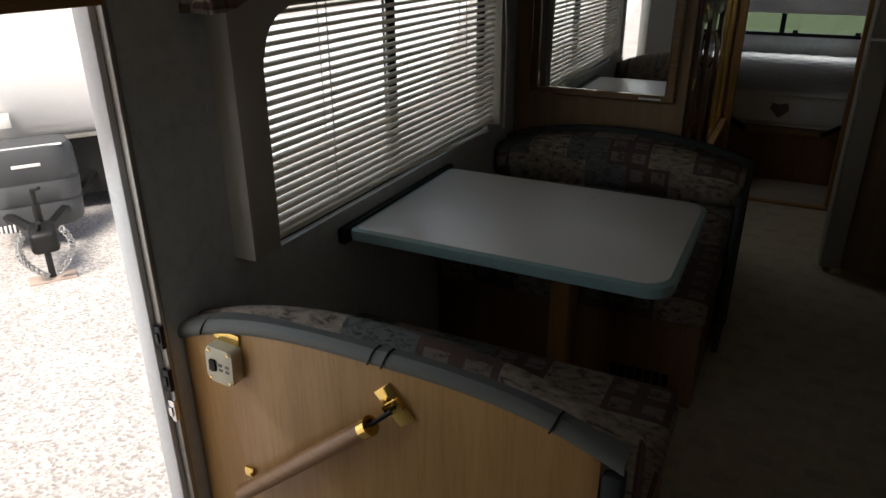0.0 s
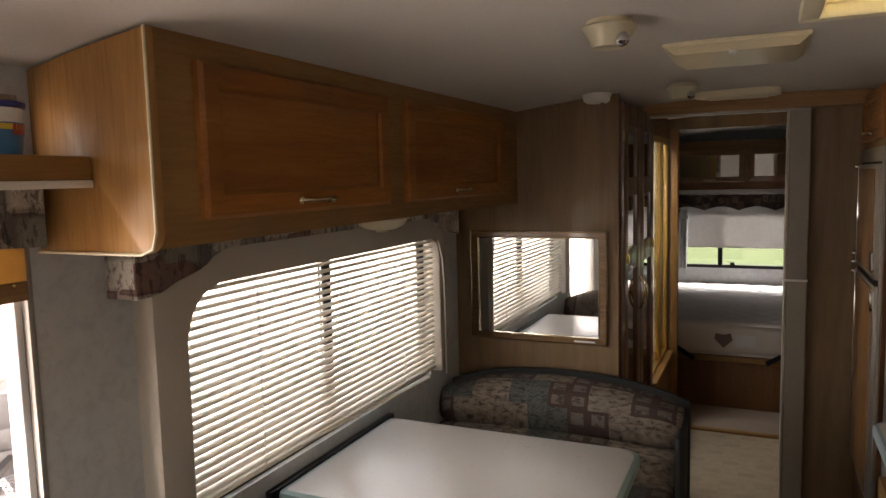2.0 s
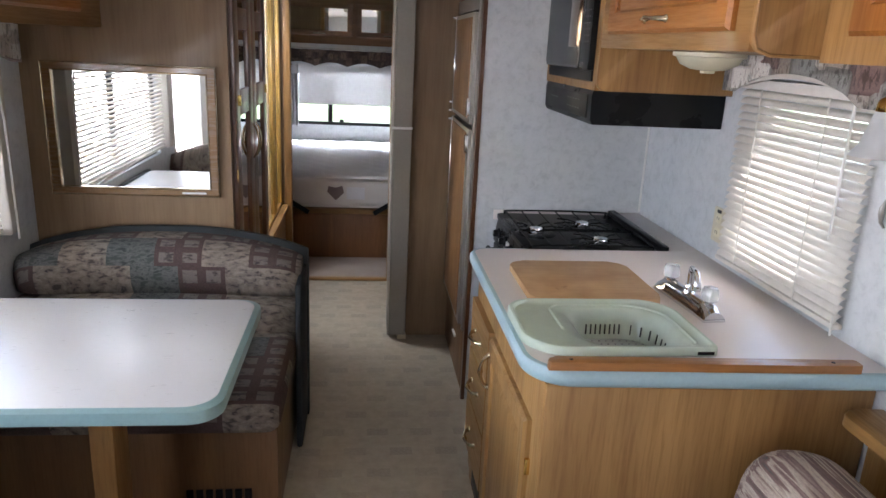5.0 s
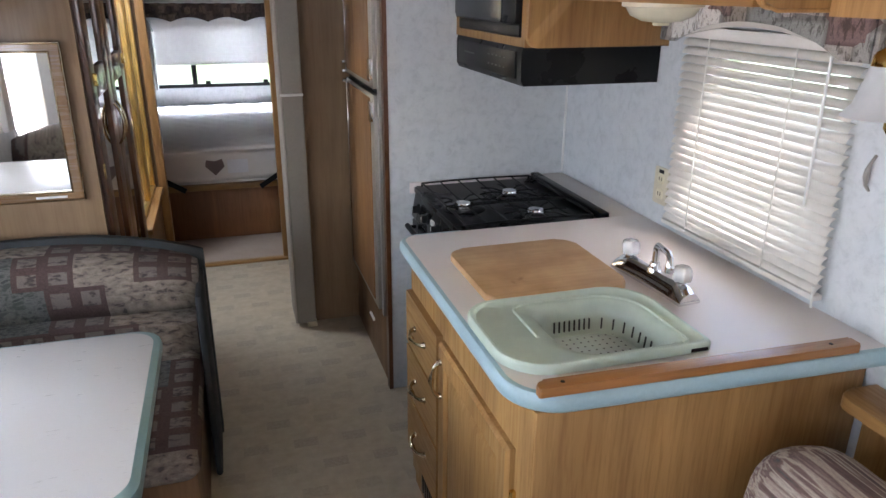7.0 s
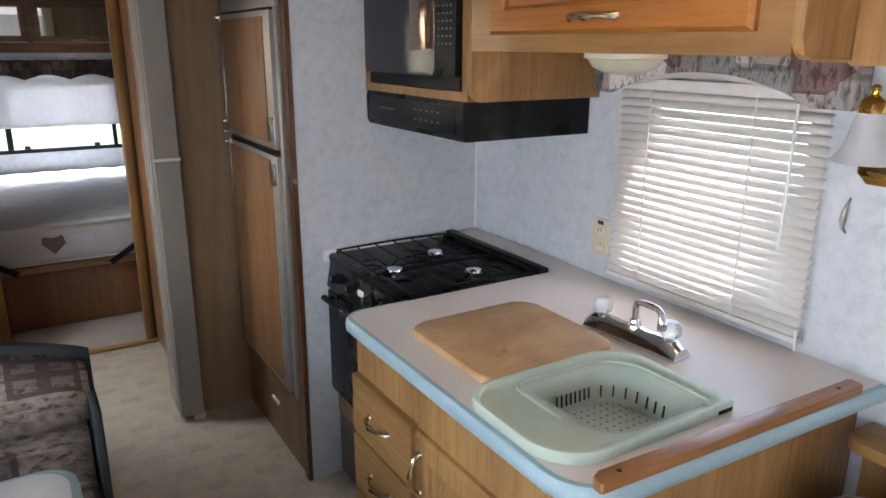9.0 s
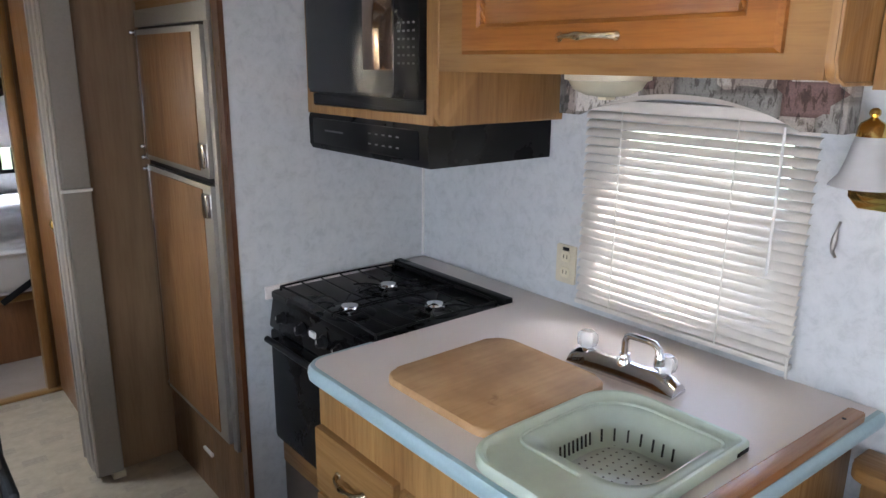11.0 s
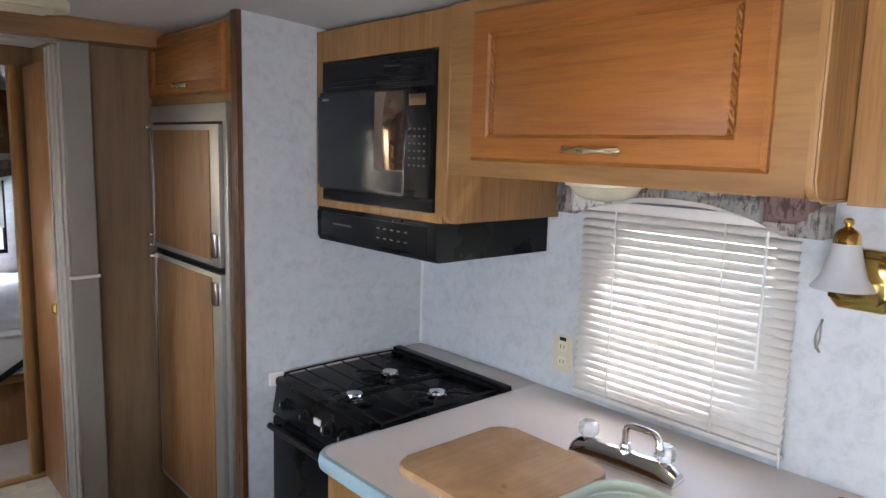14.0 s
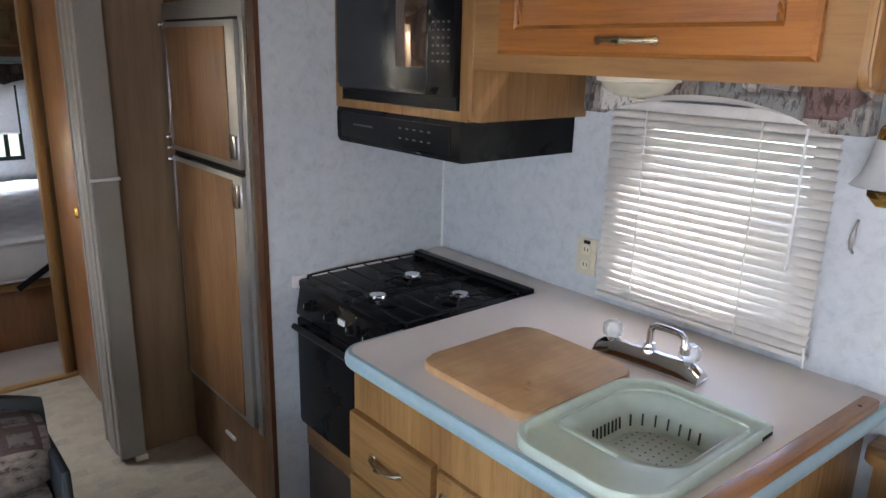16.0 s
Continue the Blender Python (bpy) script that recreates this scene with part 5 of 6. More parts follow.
hd = thing("range_hood", (2.18, 2.7, 1.285), "black metal range hood under the microwave", "range hood")
poly = [(1.963, 1.285), (W - 0.002, 1.285), (W - 0.002, 1.392), (1.958, 1.392), (1.953, 1.375), (1.955, 1.30)]
part("body", prism(bmesh.new(), [(u, v) for u, v in poly], side((0, YK - 0.001, 0), "-y"), YK - 0.001 - 2.413, 0.0), BLACK, hd)
part("control_strip", prism(bmesh.new(), rrect(0.03, 0.55, 1.302, 1.378, 0.006), side((1.9545, YK, 0), "-x"), 0.004, 0.002), BLACKP, hd)
for r in range(2):
    for c in range(5):
        part("switch_mark", prism(bmesh.new(), rrect(0.33 + c * 0.032, 0.342 + c * 0.032, 1.325 + r * 0.028, 1.329 + r * 0.028, 0), side((1.9502, YK, 0), "-x"), 0.001), GREYPRINT, hd)
part("badge", prism(bmesh.new(), rrect(0.10, 0.20, 1.342, 1.347, 0), side((1.9502, YK, 0), "-x"), 0.001), GREYPRINT, hd)

kc = thing("overhead_cabinet", (2.17, 1.93, 1.52), "oak overhead cabinet with one wide raised-panel door above the sink window", "cabinet", "overhead cabinets")
bm = bmesh.new()
bx(bm, MX, MX + 0.018, 1.505, 2.3715, 1.522, 1.935)
bx(bm, MX + 0.018, W - 0.002, 1.505, 2.3715, 1.522, 1.545)
part("body", bm, OAK_Y, kc)
poly = [(MX - 0.002, 1.93)] + [(MX + 0.033 - 0.035 * math.cos(a), 1.552 - 0.035 * math.sin(a)) for a in (radians(d) for d in range(0, 91, 15))] + [(W - 0.002, 1.517), (W - 0.002, 1.9)]
part("end_panel", prism(bmesh.new(), poly, side((0, 1.505, 0), "-y"), 0.016, 0.003), OAK, kc, "oak end panel with a rounded corner")
part("edge_bead", tube(bmesh.new(), [(MX - 0.002, 1.489, 1.93), (MX - 0.002, 1.489, 1.552), (MX + 0.008, 1.489, 1.527), (MX + 0.033, 1.489, 1.517), (2.10, 1.489, 1.517)], 0.0035, 6), OAK, kc)
kd = panel_door(kc, side((MX, 2.278, 1.560), "-x"), 0.712, 0.345, DOOR_Y, DOOR_Y, "bottom", 0.062)
for y in (2.212, 1.632):
    bm = bmesh.new()
    for ph in (0, math.pi):
        tube(bm, [(MX - 0.012 - 0.0035 * math.cos(k * 0.62 + ph), y + 0.0035 * math.sin(k * 0.62 + ph), 1.624 + 0.217 * k / 70) for k in range(71)], 0.0036, 6)
    part("rope_moulding", bm, DOOR_Z, kd, "carved rope moulding")

sc_ = thing("overhead_cabinet", (2.25, 0.6, 1.51), "shallow oak overhead cabinet with glazed doors above the sofa", "cabinet", "overhead cabinets")
bm = bmesh.new()
bx(bm, 2.10, W - 0.002, -0.3, 1.486, 1.508, 1.53)
bx(bm, 2.30, W - 0.002, -0.3, 1.486, 1.53, 1.90)
for y0, y1, z0, z1 in cells([-0.3, 1.486], [1.508, 1.925], [(0.70, 1.37, 1.59, 1.88), (-0.2, 0.55, 1.59, 1.88)]):
    bx(bm, 2.085, 2.10, y0, y1, z0, z1, 0)
part("body", bm, OAK, sc_)
for y1, w_ in ((1.40, 0.73), (0.58, 0.80)):
    panel_door(sc_, side((2.085, y1, 1.555), "-x"), w_, 0.35, DOOR_Z, DOOR_Z, None, 0.058, GLASS)

# ---- sink window, blind, valance, outlet, sconce ----
w2 = thing("window_2", (W, 1.95, 0.98), "small kitchen window with a dark frame", "window", kind="structure")
bm = bmesh.new()
for y0, y1, z0, z1 in ((1.72, 2.18, 0.98, 1.0), (1.72, 2.18, 1.38, 1.40), (1.72, 1.74, 1.0, 1.38), (2.16, 2.18, 1.0, 1.38), (1.74, 2.16, 1.185, 1.205)):
    bx(bm, W + 0.02, W + 0.048, y0, y1, z0, z1, 0.003)
part("window_frame", bm, SILVER, w2)
p = part("pane", box(W + 0.033, W + 0.037, 1.74, 2.16, 1.0, 1.38), GLASS, w2)
p.visible_shadow = False
b2 = blind("venetian_blind", 2.378, 1.664, 2.268, 0.885, 1.455, -44, "cream vinyl venetian blind nearly closed over the sink window", step=0.0226, cords=(0.29, 0.80), vinyl=SLAT_THICK)
part("wand", tube(bmesh.new(), [(2.357, 1.735, 1.42), (2.357, 1.735, 1.40), (2.358, 1.735, 1.10)], 0.0035, 8), WHITEP, b2, "white plastic tilt wand")
part("cord", tube(bmesh.new(), [(2.36, 1.668, 0.93), (2.36, 1.664, 0.88)], 0.003, 6), CORD, b2)
v2 = thing("valance", (2.35, 1.98, 1.43), "brown and cream printed valance over the sink window", "valance", "window valances")
bm, prev, n = bmesh.new(), None, 40
for i in range(n + 1):
    y = 1.625 + (2.335 - 1.625) * i / n
    s = i / n * 2 - 1
    z = 1.415 + 0.062 * max(0, 1 - (abs(s) / 0.8) ** 2.2)
    cur = [bm.verts.new(q) for q in ((2.345, y, z), (2.338 + 0.003 * math.sin(i), y, z), (2.338 + 0.003 * math.sin(i), y, 1.52), (2.345, y, 1.52))]
    if prev:
        for k in range(4):
            bm.faces.new((prev[k], prev[(k + 1) % 4], cur[(k + 1) % 4], cur[k]))
    else:
        bm.faces.new(cur)
    prev = cur
bm.faces.new(prev[::-1])
part("cloth", bm, VALCLOTH, v2)
bm = bmesh.new()
poly = [(1.66, 1.515)] + [(1.66 + 0.63 * i / 20, 1.42 + 0.045 * math.sin(math.pi * i / 20)) for i in range(21)] + [(2.29, 1.515)]
part("backing_board", prism(bm, poly, side((2.346, 0, 0), "+x"), 0.012), CREAMBOARD, v2, "pale arched cloth-covered board")
part("end_return", box(2.338, W - 0.002, 1.612, 1.624, 1.415, 1.52, 0.002), VALCLOTH, v2)

ol = thing("wall_outlet", (W, 2.328, 0.985), "ivory duplex wall outlet beside the blind", "outlet")
m = side((W, 2.328, 0.985), "-x")
part("plate", prism(bmesh.new(), rrect(-0.035, 0.035, -0.056, 0.056, 0.004), m, 0.006, 0.002), IVORY, ol)
for v in (-0.024, 0.022):
    s_ = part("socket", prism(bmesh.new(), rrect(-0.016, 0.016, v - 0.015, v + 0.015, 0.008), m @ Matrix.Translation((0, 0, 0.006)), 0.003, 0.001), CREAM, ol)
    bm = bmesh.new()
    for u in (-0.006, 0.006):
        prism(bm, rrect(u - 0.0012, u + 0.0012, v - 0.005, v + 0.006, 0), m @ Matrix.Translation((0, 0, 0.0091)), 0.0006)
    part("slots", bm, DARKSTEEL, s_)
part("switch", prism(bmesh.new(), rrect(-0.011, 0.011, 0.040, 0.050, 0.001), m @ Matrix.Translation((0, 0, 0.006)), 0.003, 0.001), BLACKP, ol)

wl = thing("wall_sconce", (W, 1.50, 1.33), "brass wall sconce with a frosted bell glass shade", "lamp")
m = side((W, 1.543, 1.335), "-x")


def octagon(a, b, c):
    """A rectangle with cut corners, half a by half b."""
    return [(-a + c, -b), (a - c, -b), (a, -b + c), (a, b - c), (a - c, b), (-a + c, b), (-a, b - c), (-a, -b + c)]


part("backplate", prism(prism(bmesh.new(), octagon(0.067, 0.066, 0.022), m, 0.012, 0.005), octagon(0.05, 0.05, 0.016), m @ Matrix.Translation((0, 0, 0.012)), 0.010, 0.006), BRASS, wl)
top = Vector((2.30, 1.551, 1.435))
part("arm", tube(bmesh.new(), [m @ Vector((0, 0.02, 0.02)), m @ Vector((-0.01, 0.05, 0.05)), m @ Vector((-0.03, 0.085, 0.085)), top + Vector((0, 0, -0.005))], 0.006, 10), BRASS, wl)
part("fitter", lathe(bmesh.new(), [(0.004, 0.036), (0.009, 0.032), (0.010, 0.025), (0.006, 0.019), (0.012, 0.014), (0.020, 0.009), (0.024, 0.002), (0.026, -0.016)][::-1], Matrix.Translation(top), 20), BRASS, wl, "turned brass fitter")
part("shade", lathe(bmesh.new(), [(0.024, -0.012), (0.029, -0.03), (0.035, -0.056), (0.044, -0.086), (0.061, -0.108), (0.059, -0.108), (0.041, -0.085), (0.032, -0.056), (0.026, -0.03), (0.021, -0.012)], Matrix.Translation(top), 32, False), SHADEGLASS, wl, "frosted white bell shade")
hk = thing("wall_hook", (W, 1.617, 1.19), "small bent metal hook on the papered wall", "hook")
part("hook", tube(bmesh.new(), [(W - 0.001, 1.617, 1.235), (W - 0.010, 1.617, 1.222), (W - 0.014, 1.618, 1.205), (W - 0.012, 1.620, 1.19), (W - 0.008, 1.622, 1.172), (W - 0.001, 1.617, 1.160)], [0.003, 0.003, 0.006, 0.007, 0.004, 0.003], 8), SILVER, hk)

# ---- refrigerator wall ----
FX = 1.69
fr = thing("refrigerator", (1.95, 3.38, 0.30), "built-in refrigerator with two wood-panelled doors in an aluminium frame", "refrigerator")
m = side((FX, 3.695, 0), "-x")
part("body", box(FX + 0.02, 2.25, 3.065, 3.69, 0.30, 1.70), SILVER, fr)
part("top_trim", prism(bmesh.new(), rrect(0.0, 0.635, 1.650, 1.705, 0.002), m, 0.012, 0.003), SILVER, fr)
part("side_trim", prism(bmesh.new(), rrect(0.605, 0.635, 0.30, 1.650, 0.002), m, 0.010, 0.003), SILVER, fr)
for v0, v1, nm in ((1.200, 1.640, "freezer_door"), (0.318, 1.178, "fridge_door")):
    dd = part(nm, prism(bmesh.new(), rrect(0.012, 0.600, v0, v1, 0.004), m, 0.022, 0.004), SILVER, fr)
    part("wood_panel", prism(bmesh.new(), rrect(0.05, 0.535, v0 + 0.018, v1 - 0.018, 0.002), m @ Matrix.Translation((0, 0, 0.022)), 0.003, 0.001), wood("fridge_panel_oak", (0.23, 0.105, 0.035), (0.32, 0.16, 0.058), "z", 0.45) if nm == "freezer_door" else bpy.data.materials["fridge_panel_oak"], dd, "brown oak door panel")
    hz_ = v0 + 0.03 if nm == "freezer_door" else v1 - 0.10
    part("handle", prism(bmesh.new(), rrect(0.552, 0.592, hz_, hz_ + 0.075, 0.004), m @ Matrix.Translation((0, 0, 0.022)), 0.012, 0.004), CHROME, dd)
    part("edge_strip", prism(bmesh.new(), rrect(0.014, 0.040, v0, v1, 0.003), m @ Matrix.Translation((0, 0, 0.022)), 0.006, 0.002), CHROME, dd)
for v0, v1 in ((1.180, 1.198), (1.6405, 1.6495)):
    part("gap", prism(bmesh.new(), rrect(0.012, 0.60, v0, v1, 0), m, 0.006), BLACKP, fr)
for v in (1.165, 1.206, 1.245, 1.632):
    part("hinge", lathe(bmesh.new(), [(0.008, 0), (0.008, 0.010), (0.005, 0.014)], m @ Matrix.Translation((0.026, v, 0.028)), 12), CHROME, fr, "bright hinge pin")
fu = thing("cabinet_over_fridge", (1.95, 3.38, 1.71), "small oak cupboard above the refrigerator", "cabinet")
part("body", box(FX + 0.003, 2.25, 3.034, 3.718, 1.708, 1.95), OAK_Y, fu)
du = panel_door(fu, side((FX + 0.003, 3.70, 1.735), "-x"), 0.63, 0.205, DOOR_Y, DOOR_Y, None, 0.045)
bow_handle(du, side((FX - 0.016, 3.39, 1.765), "-x"), 0.06)
fl = thing("panel_under_fridge", (1.95, 3.38, 0), "oak kick panel with a small white pull under the refrigerator", "panel")
part("board", box(FX + 0.003, 1.72, 3.034, 3.718, 0.0, 0.298, 0.002), wood("kick_panel_oak", (0.16, 0.085, 0.035), (0.24, 0.13, 0.055), "z", 0.5), fl)
part("pull", prism(bmesh.new(), rrect(0.30, 0.38, 0.16, 0.172, 0.003), side((FX + 0.003, 3.695, 0), "-x"), 0.008, 0.002), WHITEP, fl)
fs = thing("stile", (1.70, 3.04, 0), "brown stile between refrigerator and partition", "trim", kind="structure")
part("board", box(FX + 0.002, FX + 0.02, 3.034, 3.062, 0.298, 1.708), BROWN, fs)
part("board", box(FX + 0.002, FX + 0.02, 3.697, 3.719, 0.298, 1.708), BROWN, fs)

# ---- hall: wardrobe doors, shower, folding door ----
wd = thing("wardrobe", (0.37, 3.42, 0), "hall wardrobe with two dark mirrored doors", "wardrobe")
part("body", box(0.004, 0.733, 3.004, 3.845, 0.0, 1.93), BROWN, wd)
for y0 in (2.995, 3.422):
    m = side((0.735, y0, 0.03), "+x")
    w_, h_ = 0.42, 1.89
    rows_ = [(0.42, 1.17), (1.27, 1.50), (1.58, 1.80)]
    vs_ = [0.0] + [v for r in rows_ for v in r] + [h_]
    lf = part("door", prism(bmesh.new(), rrect(0.004, w_ - 0.004, 0.004, h_ - 0.004, 0), m, 0.005), DARKWOOD, wd, "dark stained door leaf")
    for u0, u1 in ((0, 0.095), (w_ - 0.095, w_)):
        part("stile", prism(bmesh.new(), rrect(u0, u1, 0, h_, 0), m @ Matrix.Translation((0, 0, 0.005)), 0.015, 0.004), DARKWOOD, lf)
    for a, b in zip(vs_[::2], vs_[1::2]):
        part("rail", prism(bmesh.new(), rrect(0.095, w_ - 0.095, a, b, 0), m @ Matrix.Translation((0, 0, 0.005)), 0.014, 0.004), DARKWOOD, lf)
    for a, b in rows_:
        part("mirror_pane", prism(bmesh.new(), rrect(0.09, w_ - 0.09, a - 0.004, b + 0.004, 0), m @ Matrix.Translation((0, 0, 0.006)), 0.004), MIRROR, lf)
    u = w_ - 0.03 if y0 < 3.2 else 0.03
    pts = [m @ Vector((u, 0.96 + 0.15 * i / 12, 0.022 + 0.024 * math.sin(math.pi * i / 12) ** 0.7)) for i in range(13)]
    part("handle", tube(bmesh.new(), pts, [0.004 + 0.002 * math.sin(math.pi * i / 12) for i in range(13)], 8), OLDBRASS, lf, "dark brass bow handle")
    for z in (0.3, 0.95, 1.75):
        part("hinge", prism(bmesh.new(), rrect(-0.012 if y0 < 3.2 else w_ - 0.004, 0.004 if y0 < 3.2 else w_ + 0.012, z - 0.025, z + 0.025, 0.002), m @ Matrix.Translation((0, 0, 0.018)), 0.004, 0.001), BRASS, lf)
    part("latch", prism(bmesh.new(), rrect(0.04 if y0 < 3.2 else w_ - 0.06, 0.06 if y0 < 3.2 else w_ - 0.04, 1.215, 1.255, 0.003), m @ Matrix.Translation((0, 0, 0.02)), 0.012, 0.003), BRASS, lf)

sw = thing("shower_stall", (0.4, 4.22, 0), "cream shower stall with a gold-framed clear door on an oak base", "shower")
part("base_panel", box(0.722, 0.752, 3.85, 4.625, 0.0, 0.47, 0.003), BROWN, sw)
part("sill", box(0.66, 0.775, 3.85, 4.625, 0.47, 0.498, 0.006), OAK_Y, sw, "oak ledge")
bm = bmesh.new()
bx(bm, 0.004, 0.02, 3.86, 4.62, 0.0, 1.92)
bx(bm, 0.02, 0.66, 4.60, 4.62, 0.0, 1.92)
bx(bm, 0.02, 0.66, 3.85, 3.87, 0.0, 1.92)
bx(bm, 0.02, 0.70, 3.87, 4.60, 0.38, 0.40)
part("lining", bm, SHOWERWALL, sw, "cream acrylic lining")
bm = bmesh.new()
for y in (3.862, 4.28, 4.34, 4.60):
    bx(bm, 0.705, 0.735, y, y + 0.018, 0.498, 1.80, 0.003)
bx(bm, 0.703, 0.737, 3.862, 4.618, 1.80, 1.83, 0.003)
bx(bm, 0.703, 0.737, 3.862, 4.618, 0.498, 0.515, 0.003)
part("door_frame", bm, GOLDFRAME, sw, "gold anodised frame")
for a, b in ((3.88, 4.28), (4.358, 4.60)):
    p = part("pane", box(0.718, 0.722, a, b, 0.515, 1.80), GLASS, sw)
    p.visible_shadow = False
part("header", box(0.70, 0.742, 3.85, 4.625, 1.835, 1.95, 0.002), OAK_Y, sw)

fd = thing("folding_door", (1.43, 3.69, 0), "grey vinyl accordion door folded against the hall wall", "door")
for k in range(3):
    y = 3.662 + 0.066 * k
    part("fold", prism(bmesh.new(), rrect(1.380 - 0.004 * (k % 2), 1.472, y, y + 0.062, [0.012, 0.006, 0.006, 0.012], 5), Matrix.Translation((0, 0, 0.025)), 1.872, 0.0), ACC, fd)
    for e in (0.004, 0.058):
        part("rib", tube(bmesh.new(), [(1.379, y + e, 0.027), (1.379, y + e, 1.895)], 0.0045, 8), CREAMBOARD, fd, "pale rib of the fold")
part("latch_strip", box(1.375, 1.474, 3.650, 3.660, 1.105, 1.116, 0.002), WHITEP, fd)
part("foot", box(1.43, 1.476, 3.655, 3.715, 0.0, 0.025, 0.003), CREAM, fd)
struct("trim_header", box(0.735, 1.72, 3.60, 3.74, 1.905, roof(1.2) + 0.004, 0.0), OAK_X, "oak beam over the hall opening", "trim")
struct("trim_track", box(0.76, 1.47, 3.655, 3.70, 1.895, 1.906, 0.002), SILVER, "metal track of the folding door", "trim")
struct("wall_hall_side", box(1.50, 1.53, 3.762, 4.628, 0.0, 1.97), BROWN, "brown panelled side wall of the hall", "wall")
bm = bmesh.new()
bx(bm, 0.752, 0.795, 4.618, 4.68, 0.0, 1.892, 0.004)
bx(bm, 1.400, 1.440, 4.618, 4.68, 0.0, 1.892, 0.004)
struct("trim_jamb", bm, OAK, "oak jambs of the bedroom doorway", "trim")
struct("wall_bedroom_return", box(1.44, 1.502, 4.632, 4.668, 0.0, 1.9), BROWN, "narrow panelled wall beside the doorway", "wall")
d2 = thing("door_2", (1.47, 4.3, 0), "brown wooden door folded open in the hall with a brass knob", "door", kind="structure")
part("leaf", box(1.452, 1.482, 3.98, 4.605, 0.015, 1.885, 0.003), wood("hall_door_wood", (0.30, 0.13, 0.045), (0.40, 0.19, 0.07), "z", 0.35, coat=0.2), d2)
part("knob", lathe(bmesh.new(), [(0.022, 0), (0.022, 0.004), (0.009, 0.008), (0.009, 0.022), (0.021, 0.030), (0.024, 0.042), (0.014, 0.05)], side((1.452, 4.06, 0.92), "-x"), 20), BRASS, d2)

# ---- bedroom ----
bd = thing("bed", (1.2, 5.95, 0), "bare white quilted mattress on an oak platform", "bed")
part("platform", box(0.42, 1.98, 5.09, 6.89, 0.012, 0.355, 0.004), wood("bed_box_oak", (0.175, 0.072, 0.025), (0.265, 0.118, 0.043), "z", 0.45), bd, "oak bed box")
part("rim", box(0.40, 2.0, 5.07, 5.10, 0.335, 0.372, 0.006), OAK_X, bd)
mt = part("mattress", bx(bmesh.new(), 0.40, 2.0, 5.06, 6.885, 0.378, 0.605, 0.05, 5), MATTRESS, bd)
bm = bmesh.new()
nx, ny = 64, 72
grid = [[bm.verts.new((0.45 + 1.5 * i / nx, 5.11 + 1.73 * j / ny, 0.6045 + 0.010 * abs(math.sin(math.pi * (i / 8 + j / 8))) ** 0.6 * abs(math.sin(math.pi * (i / 8 - j / 8))) ** 0.6)) for j in range(ny + 1)] for i in range(nx + 1)]
for i in range(nx):
    for j in range(ny):
        bm.faces.new((grid[i][j], grid[i + 1][j], grid[i + 1][j + 1], grid[i][j + 1]))
part("quilting", bm, MATTRESS, mt, "diamond quilted top")
for z in (0.392, 0.590):
    part("piping", tube(bmesh.new(), [(0.44, 5.056, z), (1.96, 5.056, z)], 0.007, 8), MATTRESS, mt)
m = side((1.05, 5.059, 0.49), "-y")
part("label", prism(bmesh.new(), [(0, -0.055), (0.058, 0.0), (0.045, 0.048), (0.0, 0.035), (-0.05, 0.045), (-0.058, 0.005)], m, 0.002), surface("grey_brown_label", (0.18, 0.13, 0.13), 0.7), mt, "grey emblem patch")
part("label", prism(bmesh.new(), rrect(0.075, 0.20, -0.045, 0.04, 0), m, 0.002), surface("white_label", (0.62, 0.62, 0.66), 0.7), mt)
for s, x in ((1, 0.78), (-1, 1.40)):
    part("strap", moved(box(-0.10, 0.10, -0.012, 0.0, -0.016, 0.016, 0.003), Matrix.Translation((x, 5.055, 0.40)) @ Matrix.Rotation(radians(32 * s), 4, "Y")), BLACKP, bd, "black webbing strap")

w3 = thing("window_3", (1.17, BACK, 0.75), "wide bedroom window in a black frame", "window", kind="structure")
bm = bmesh.new()
for x0, x1, z0, z1 in ((0.60, 1.74, 0.745, 0.775), (0.60, 1.74, 1.245, 1.27), (0.60, 0.625, 0.775, 1.245), (1.715, 1.74, 0.775, 1.245), (0.905, 0.945, 0.775, 1.245), (1.62, 1.65, 0.775, 1.245)):
    bx(bm, x0, x1, BACK + 0.0, BACK + 0.03, z0, z1, 0.003)
part("window_frame", bm, BLACKP, w3)
for x in (1.03, 1.50):
    part("latch", box(x - 0.02, x + 0.02, BACK - 0.012, BACK + 0.002, 0.775, 0.80, 0.003), BLACKP, w3)
p = part("pane", box(0.625, 1.715, BACK + 0.034, BACK + 0.038, 0.775, 1.245), GLASS, w3)
p.visible_shadow = False
rs = thing("roller_shade", (1.17, 6.86, 0.95), "white cloth shade half lowered over the bedroom window", "shade")
bm, prev, n = bmesh.new(), None, 40
for i in range(n + 1):
    x = 0.64 + 1.08 * i / n
    cur = [bm.verts.new((x, 6.868 + dy + 0.010 * math.sin(i * 0.5 + z * 9) * (1.3 - z), z - (0.012 * math.sin(math.pi * i / n) if z < 1 else 0))) for z, dy in ((0.95, 0), (1.05, 0), (1.15, 0), (1.29, 0), (1.29, 0.002), (0.95, 0.002))]
    if prev:
        for k in range(6):
            bm.faces.new((prev[k], prev[(k + 1) % 6], cur[(k + 1) % 6], cur[k]))
    prev = cur
part("cloth", bm, SHADECLOTH, rs)
part("bottom_bar", box(0.64, 1.72, 6.862, 6.878, 0.935, 0.950, 0.003), WHITEP, rs)
vb = thing("valance", (1.2, 6.84, 1.29), "dark brown scalloped valance over the bedroom window", "valance", "window valances")
bm, prev, n = bmesh.new(), None, 60
